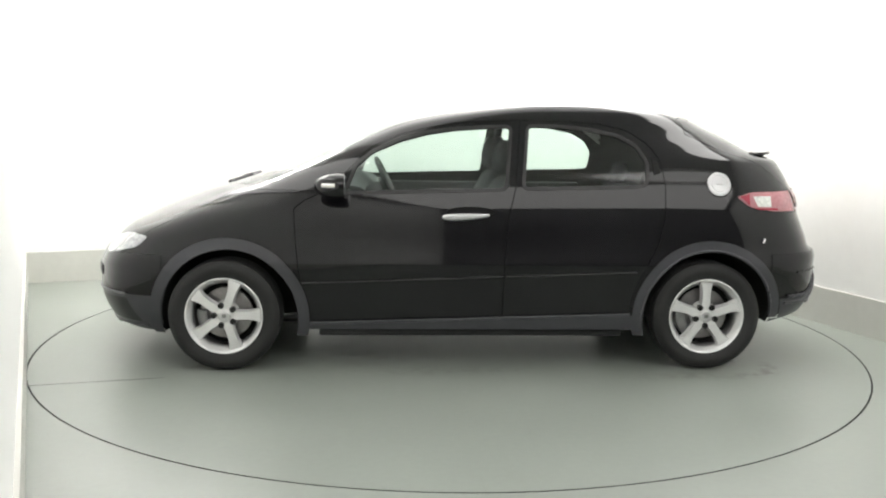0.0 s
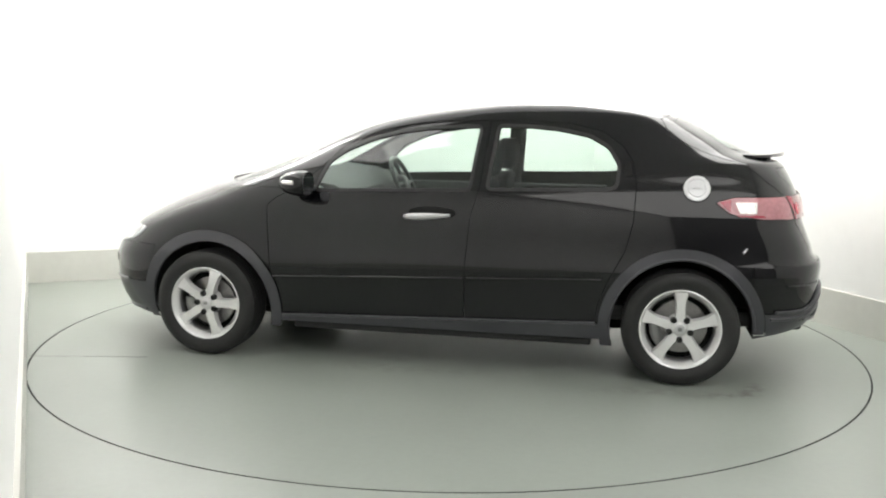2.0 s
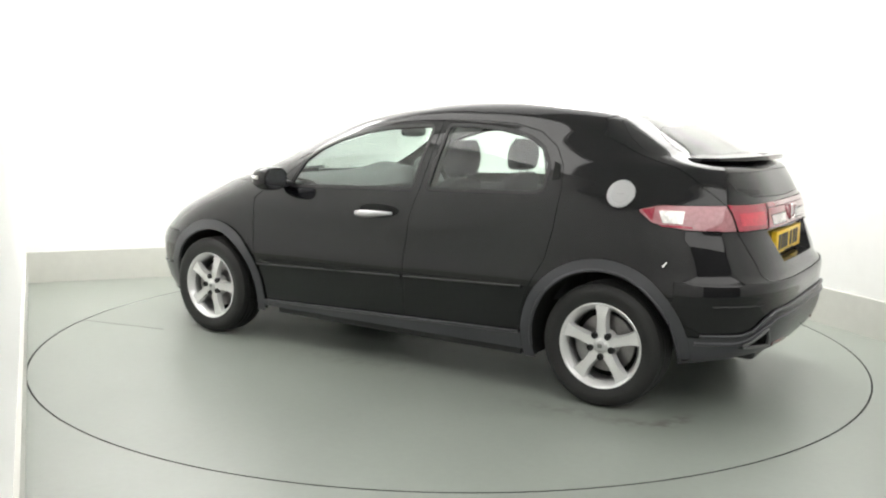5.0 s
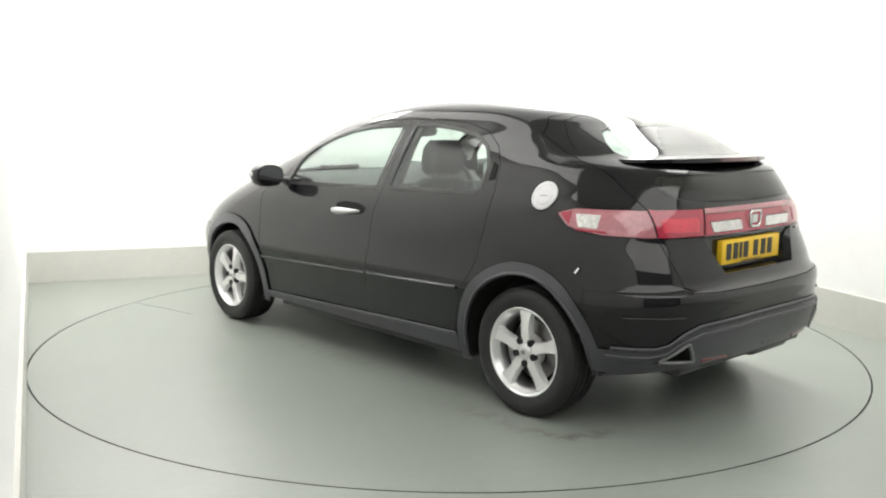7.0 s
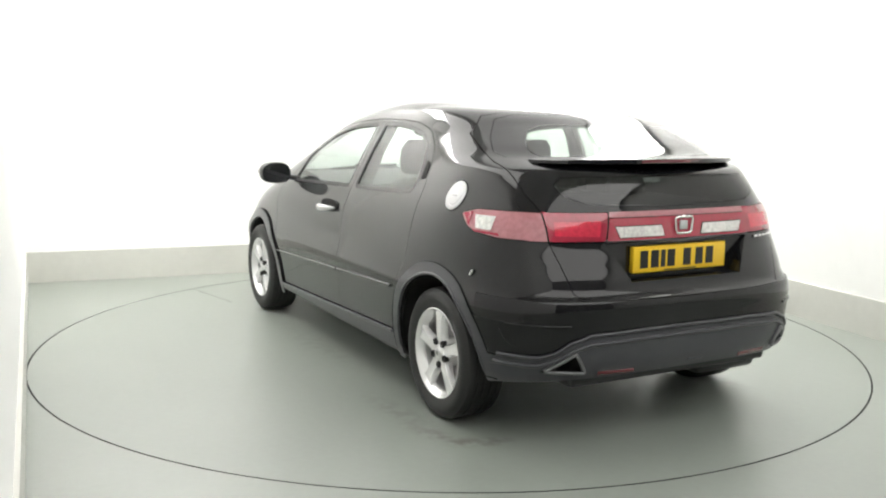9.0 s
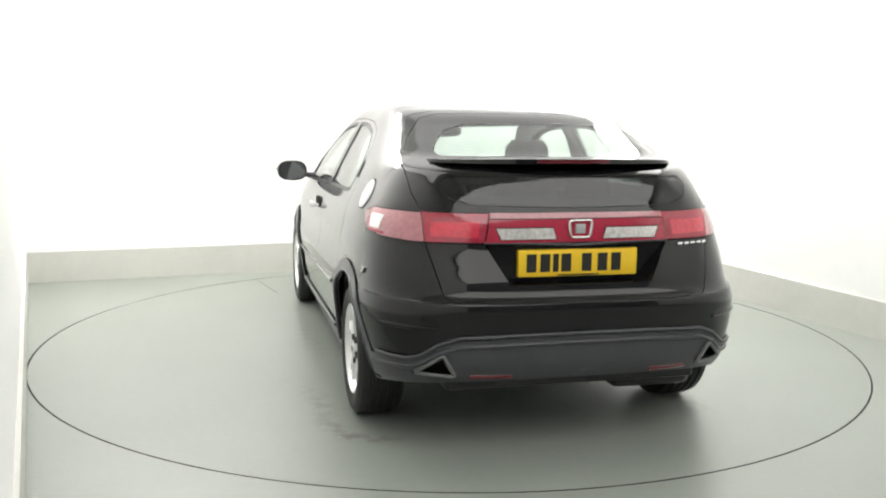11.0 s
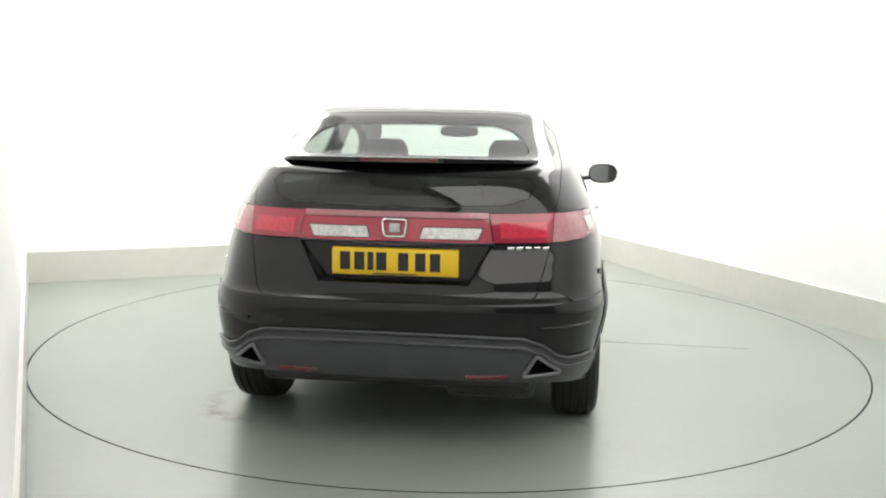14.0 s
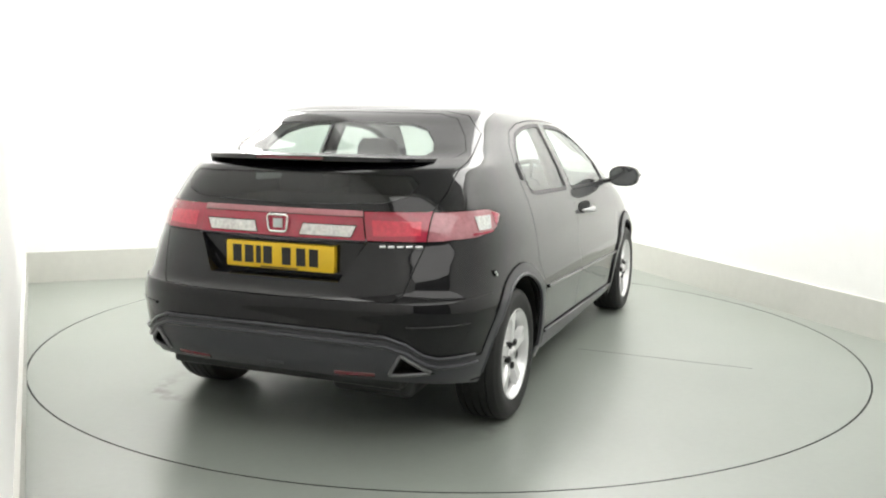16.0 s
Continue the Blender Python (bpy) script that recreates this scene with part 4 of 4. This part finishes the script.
def wheels(car):
    me = wheel_meshes()
    for i, (x, z) in enumerate(WHEELS):
        for s in (1, -1):
            m = Matrix.Translation((x + OX, (.748 if i else .774) * s + OY, z)) @ (Matrix.Identity(4) if s > 0 else pose(0, 0, 0, 0, 0, 180))
            wheel = linked("wheel", me["rim"], car, "silver five-spoke alloy wheel", m)
            linked("tyre", me["tyre"], wheel, "black rubber tyre")
            linked("barrel", me["barrel"], wheel)
            linked("backing", me["backing"], wheel)
            linked("hub", me["hub"], wheel)
            linked("centre_cap", me["centre_cap"], wheel)
            linked("cap_mark", me["cap_mark"], wheel)
            linked("brake_disc", me["brake_disc"], wheel, "grey steel brake disc")
            linked("brake_caliper", me["brake_caliper"], wheel, "", pose(0, 0, 0, 0, 20, 0))
            turn = (180, 90)[i]
            for k in range(5):
                linked("spoke", me["spoke"], wheel, "", pose(0, 0, 0, 0, -(turn + 72 * k), 0))
                a = radians(turn + 36 + 72 * k)
                linked("lug_nut", me["lug_nut"], wheel, "", Matrix.Translation((.056 * math.cos(a), .002, .056 * math.sin(a))))


def arch_liners(car):
    """Dark liners in the wheel arches and the floor pan under the car."""
    for (cx, cz), r_in, r_out in ARCHES:
        for s in (1, -1):
            bm = bmesh.new()
            rows = []
            for y in (.46, .84):
                rows.append([bm.verts.new((cx + OX + (r_in + .012) * math.cos(radians(a)), s * min(y, side_y(cx + (r_in + .012) * math.cos(radians(a)), cz + (r_in + .012) * math.sin(radians(a))) - .012) + OY, cz + (r_in + .012) * math.sin(radians(a)))) for a in range(-16, 189, 6)])
            p, q = rows
            for k in range(len(p) - 1):
                bm.faces.new((p[k], p[k + 1], q[k + 1], q[k]))
            bm.faces.new(p)
            part("wheel_liner", bm, SHELL, car, "black wheel arch liner", 40)
    part("floor_pan", shifted(box(-2.18, -.50, -.78, .78, .175, .215, .01)), BLACK, car, "black underbody")
    part("rear_floor", shifted(box(-3.28, -2.18, -.56, .56, .27, .36, .02)), BLACK, car, "black underbody")
    part("front_floor", shifted(box(-.50, .70, -.44, .44, .17, .22, .02)), BLACK, car, "black underbody")
    part("silencer", shifted(box(-3.22, -3.0, -.58, -.20, .215, .33, .04, 4)), BLACK, car, "blackened exhaust silencer", 50)
    for s in (1, -1):
        part("axle_arm", shifted(tube([(-2.635, .40 * s, .30), (-2.635, .70 * s, .30)], .03, 10)), BLACK, car)


def rear_details(car, gate):
    # spoiler across the rear window, thicker in the middle, swept forward at its ends
    rings = []
    for i in range(33):
        u = -1 + 2 * i / 32
        y = .562 * u
        sweep = .185 * abs(u) ** 2.2
        root = -2.985 + .11 * abs(u) ** 3
        tip = -3.205 + sweep + (.06 * max(0, abs(u) - .9) / .1)
        z = 1.196 - .010 * u * u
        th = .010 * (1 - .75 * abs(u) ** 3)
        sec = [(root, z - .010), ((root + tip) / 2, z + .001), (tip + .03, z + .012), (tip, z + .011), (tip, z + .001 - th), (tip + .03, z - .004 - th), ((root + tip) / 2, z - .018 - th), (root, z - .032)]
        rings.append([(x + OX, y + OY, zz) for x, zz in sec])
    spoiler = part("spoiler", loft(rings), PAINT, gate, "glossy black rear spoiler", 35)
    lamp = [[(x + OX, y + OY, z) for x, z in ((-3.2075 + .185 * abs(y / .562) ** 2.2, 1.203), (-3.2075 + .185 * abs(y / .562) ** 2.2, 1.190), (-3.19, 1.190), (-3.19, 1.203))] for y in np.linspace(-.16, .16, 9)]
    part("brake_light", loft(lamp), DARK_RED, spoiler, "dark red high brake light", 30)
    # chrome mark as a plain outline on the lamp strip
    x = float(X_REAR(.93)) - .022
    outline = rounded([(-.042, -.034), (.042, -.034), (.050, .036), (-.050, .036)], .016, 4)
    part("badge", shifted(tube([(x, u, .928 + v) for u, v in outline], .0055, 8, closed=True)), CHROME, gate, "chrome badge outline", 60)
    part("badge_plate", shifted(box(x - .001, x + .006, -.022, .022, .910, .948, .003)), SATIN, gate, "plain silver badge plate", 30)
    # bright edge under the lamp strip
    line = fine([(-.40, .874), (-.2, .870), (0, .862), (.2, .870), (.40, .874)])
    part("strip_trim", tube(grown_rear(line, .006), .006, 8), PLASTIC, gate, "dark trim below the lamp strip", 60)
    # recess, plate and its blocked-out writing
    outline = fine([(.395, .864), (.305, .712), (-.305, .712), (-.395, .864), (.395, .864)], .05)[:-1]
    rec = [[(rear_x(y, z) + .004 + OX, y * 1.02 + OY, .790 + (z - .790) * 1.05) for y, z in outline],
           [(-3.258 + OX, y * .97 + OY, .790 + (z - .790) * .95) for y, z in outline]]
    bm = loft(rec, False)
    bm.faces.new(bm.verts[:][len(outline):])
    part("plate_recess", bm, PAINT, gate, "black recess round the plate", 30)
    plate = part("number_plate", shifted(box(-3.285, -3.257, -.26, .26, .733, .844, .003)), YELLOW, gate, "yellow number plate with black bars", 30)
    for k, y in enumerate((.205, .146, .10, .055, -.035, -.105, -.165)):
        w = .012 if k == 2 else .021
        part("plate_bar", shifted(box(-3.2872, -3.2848, y - w, y + w, .753, .827)), INK, plate)
    part("plate_bar", shifted(box(-3.2872, -3.2848, -.09, .09, .737, .742)), INK, plate)
    # model name below the lamp strip as small chrome bars
    for k in range(5):
        y = -.455 - .034 * k
        p = grown_rear([(y, .853), (y - .024, .854)], .003)
        part("name_bar", tube([p[0], p[1]], .0065, 6), CHROME, gate, "", 60)
    # beads along the valance's upper edge
    for dz, d, r in ((.010, .012, .008), (-.026, .014, .009)):
        half = [(v[0], v[1] + dz) for v in VALANCE[:7]]
        line = fine([(-a, b) for a, b in half[::-1]] + half[1:])
        part("valance_bead", tube(grown_rear(line, d), r, 8), PLASTIC, car, "raised edge of the rear valance", 60)
    for s in (1, -1):
        # step line on the bumper's corner
        line = [(s * y, .548) for y in np.linspace(.60, .80, 9)]
        part("bumper_bead", tube(grown_rear(line, .004), .006, 8), PAINT, car, "", 60)
        # triangular exhaust surround
        tri = EXHAUST
        loopa = []
        for y, z in fine(rounded(tri, .012, 3) + [rounded(tri, .012, 3)[0]], .02)[:-1]:
            loopa.append((rear_x(y, max(z, .36)) - .020 + OX, s * y + OY, z))
        tip = part("exhaust_surround", tube(loopa, .008, 8, closed=True), TRIM, car, "grey triangular exhaust surround", 60)
        inner = [[(px + dx, cy + (py - cy) * k, cz + (pz - cz) * k) for px, py, pz in loopa for cy, cz in ((s * .60 + OY, .378),)] for dx, k in ((.004, .95), (.07, .85))]
        bm = loft(inner, False)
        bm.faces.new([v for v in bm.verts][len(loopa):])
        part("exhaust_opening", bm, SHELL, tip, "dark exhaust opening", 30)
        ref = fine([(s * .30, .350), (s * .47, .352)])
        part("reflector", tube(grown_rear(ref, .010), .012, 8, flat=.6), DARK_RED, car, "dark red reflector strip", 60)
    tow = grown_rear([(-.02, .362)], .012)[0]
    part("tow_cover", box(tow[0] - .004, tow[0] + .004, tow[1] - .05, tow[1] + .03, .352, .366, .003), PLASTIC, car)
    for s in (1, -1):
        p = grown([(-2.94, .735), (-2.925, .712)], .006, s)
        part("sensor_mark", tube(p, .006, 8), CHROME, car, "small bright corner mark", 60)


def front_details(car):
    for s, y0 in ((1, .30), (-1, -.25)):
        pts = [(front_x(y0, .985) + .004, y0, .985), (front_x(y0 * .4, 1.004) + .004, y0 * .4, 1.004), (front_x(-y0 * .6, 1.016) + .004, -y0 * .6, 1.016)]
        part("windscreen_wiper", shifted(tube(pts, .011, 8)), BLACK, car, "black windscreen wiper", 60)
    bar = [(front_x(y, .50) + .003, y, .50) for y in np.linspace(-.55, .55, 21)]
    part("grille", shifted(tube(bar, .03, 8, flat=.15)), BLACK, car, "black grille bar", 60)


def fog_recess(car, s):
    """A black sheet that paints a shaded hollow on the front bumper's corner, with a grey lip below."""
    def along(z, d):
        out = []
        for y in np.linspace(.40, .735, 9):
            x = front_x(y, z)
            n = skin_normal([(x, y, z)])[0]
            out.append((x + n[0] * d + OX, s * (y + n[1] * d) + OY, z + n[2] * d))
        return out
    # the recess has no depth: its dark is put in the sheet's colour
    bm = bmesh.new()
    rows = [[bm.verts.new(p) for p in along(z, .004)] for z in (.245, .29, .335, .375)]
    for p, q in zip(rows, rows[1:]):
        for k in range(8):
            bm.faces.new((p[k], p[k + 1], q[k + 1], q[k]))
    part("fog_recess", bm, BLACK, car, "black fog lamp recess", 50)
    part("bumper_lip", tube(along(.225, .004), .010, 8), PLASTIC, car, "grey lip below the front bumper", 60)
    # highlight on the crease, put in as a lighter grey bead
    part("crease_glint", tube(along(.40, .003), .007, 8), TRIM, car, "bright crease of the front bumper", 60)


def seat(car, y):
    """A front seat with cushion, back, headrest and its two stalks."""
    cush = [[(px + OX, py + OY, pz) for px, py, pz in oval(x, y, z, .235 * k, h, "yz", 20, 3.4)] for x, z, h, k in ((-.86, .46, .05, .9), (-.90, .46, .085, 1), (-1.15, .44, .09, 1), (-1.40, .43, .08, 1))]
    st = part("front_seat", loft(cush), FABRIC, car, "dark grey fabric front seat", 50)
    rows = []
    for z, x, k, d in ((.42, -1.36, .92, .085), (.55, -1.40, 1.0, .09), (.75, -1.46, 1.0, .085), (.90, -1.51, .95, .075), (1.0, -1.545, .80, .06), (1.03, -1.555, .55, .035)):
        rows.append([(p[0] + OX, p[1] + OY, z) for p in [(x + d * math.copysign(abs(math.cos(a)) ** .7, math.cos(a)), y + .235 * k * math.copysign(abs(math.sin(a)) ** .7, math.sin(a))) for a in [2 * math.pi * i / 22 for i in range(22)]]])
    part("backrest", loft(rows), FABRIC, st, "", 50)
    rows = []
    for z, x, k, d in ((1.050, -1.55, .75, .045), (1.07, -1.55, .95, .065), (1.13, -1.556, 1.0, .075), (1.20, -1.562, .95, .068), (1.245, -1.57, .7, .045)):
        rows.append([(p[0] + OX, p[1] + OY, z) for p in [(x + d * math.copysign(abs(math.cos(a)) ** .7, math.cos(a)), y + .135 * k * math.copysign(abs(math.sin(a)) ** .7, math.sin(a))) for a in [2 * math.pi * i / 20 for i in range(20)]]])
    part("headrest", loft(rows), FABRIC, st, "", 50)
    for dy in (-.05, .05):
        part("headrest_stalk", shifted(tube([(-1.555, y + dy, 1.0), (-1.565, y + dy, 1.08)], .007, 8)), CHROME, st)


def cabin(car):
    for y in (.37, -.37):
        seat(car, y)
    rows = []
    for z, x, d in ((.36, -2.02, .26), (.47, -2.05, .26), (.50, -2.10, .22)):
        rows.append(oval(x + OX, OY, z, d, .66, "xy", 28, 4.5))
    bench = part("rear_bench", loft(rows), FABRIC, car, "dark grey fabric rear bench", 50)
    rows = []
    for z, x, d, k in ((.46, -2.28, .08, .66), (.70, -2.34, .085, .66), (.90, -2.39, .075, .64), (.955, -2.405, .045, .60)):
        rows.append(oval(x + OX, OY, z, d, k, "xy", 28, 4.5))
    part("backrest", loft(rows), FABRIC, bench, "", 50)
    for y in (.40, -.40):
        rows = [oval(x + OX, y + OY, z, d, .125 * k, "xy", 20, 3) for z, x, k, d in ((.955, -2.405, .8, .035), (.975, -2.41, 1, .045), (1.03, -2.42, 1, .045), (1.075, -2.425, .8, .035), (1.085, -2.43, .6, .02))]
        part("headrest", loft(rows), FABRIC, bench, "", 50)
    part("parcel_shelf", shifted(box(-3.0, -2.42, -.56, .56, .955, .985, .01)), DASH, car, "charcoal parcel shelf")
    rows = []
    for y in np.linspace(-.70, .70, 19):
        b = .10 * (abs(y) / .70) ** 2
        hood = .05 * math.exp(-((y + .37) / .16) ** 2)
        rows.append([(x + OX - b, y + OY, z) for x, z in ((-.22, .60), (-.10, .96), (-.22, 1.0), (-.42, 1.015 + hood), (-.62, .99 + hood), (-.72, .93), (-.74, .80), (-.66, .60))])
    part("dashboard", loft(rows), DASH, car, "charcoal dashboard", 35)
    # steering wheel on the right-hand side, tilted
    tilt = pose(-.86 + OX, -.37 + OY, .93, 0, -64, 0)
    ring = [tuple(tilt @ Vector((.185 * math.cos(2 * math.pi * k / 36), .185 * math.sin(2 * math.pi * k / 36), 0))) for k in range(36)]
    sw = part("steering_wheel", tube(ring, .016, 10, closed=True), BLACK, car, "black steering wheel", 60)
    part("wheel_hub", loft([[tuple(tilt @ Vector(p)) for p in oval(0, 0, z, .07 * k, .075 * k, "xy", 20)] for z, k in ((-.05, 1), (.0, 1), (.02, .7))]), BLACK, sw, "", 50)
    for a in (0, 180, 270):
        d = Vector((math.cos(radians(a + 90)), math.sin(radians(a + 90)), 0))
        part("wheel_spoke", tube([tuple(tilt @ (d * .05)), tuple(tilt @ (d * .18))], .014, 8), BLACK, sw)
    part("centre_console", shifted(box(-1.45, -.65, -.10, .10, .22, .62, .03)), DASH, car, "charcoal centre console")
    for z, r, nme in ((1.285, 1, "cabin_mirror"),):
        rows = [[(x + OX, y + OY, zz) for _, y, zz in oval(0, 0, 1.285, .125 * k, .036 * k, "yz", 20, 3)] for x, k in ((-.93, .7), (-.945, 1), (-.965, 1), (-.97, .9))]
        mir = part("cabin_mirror", loft(rows), BLACK, car, "black cabin mirror", 50)
        part("mirror_stalk", shifted(tube([(-.95, 0, 1.29), (-.935, 0, 1.305)], .012, 8)), BLACK, mir)
    for s in (1, -1):
        part("door_trim", shifted(box(-2.2, -.68, min(.70 * s, .735 * s), max(.70 * s, .735 * s), .30, .93, .01)), DASH, car, "charcoal inner door trim")
        p = [(-1.56, .765 * s, .22), (-1.57, .755 * s, .95), (-1.60, .66 * s, 1.20), (-1.62, .585 * s, 1.345)]
        part("inner_pillar", shifted(tube(p, .035, 8)), DASH, car, "charcoal inner pillar", 60)


def build_car():
    car = new("car")
    tagged(car, "glossy black five-door hatchback standing on a turntable", "car")
    gate = car_panels(car)
    wheels(car)
    arch_liners(car)
    for s in (1, -1):
        door_mirror(car, s)
        fog_recess(car, s)
    fuel_flap(car)
    rear_details(car, gate)
    front_details(car)
    cabin(car)
    return car


room()
light_boxes()
table = turntable()
car = build_car()


def motions():
    """Table and car turn together at an even pace."""
    rows = [(t / 2, pose(0, 0, 0, 0, 0, TURN_START + TURN_RATE * t / 2)) for t in range(int(SECONDS * 2) + 1)]
    walk(table, rows)
    walk(car, rows)


motions()
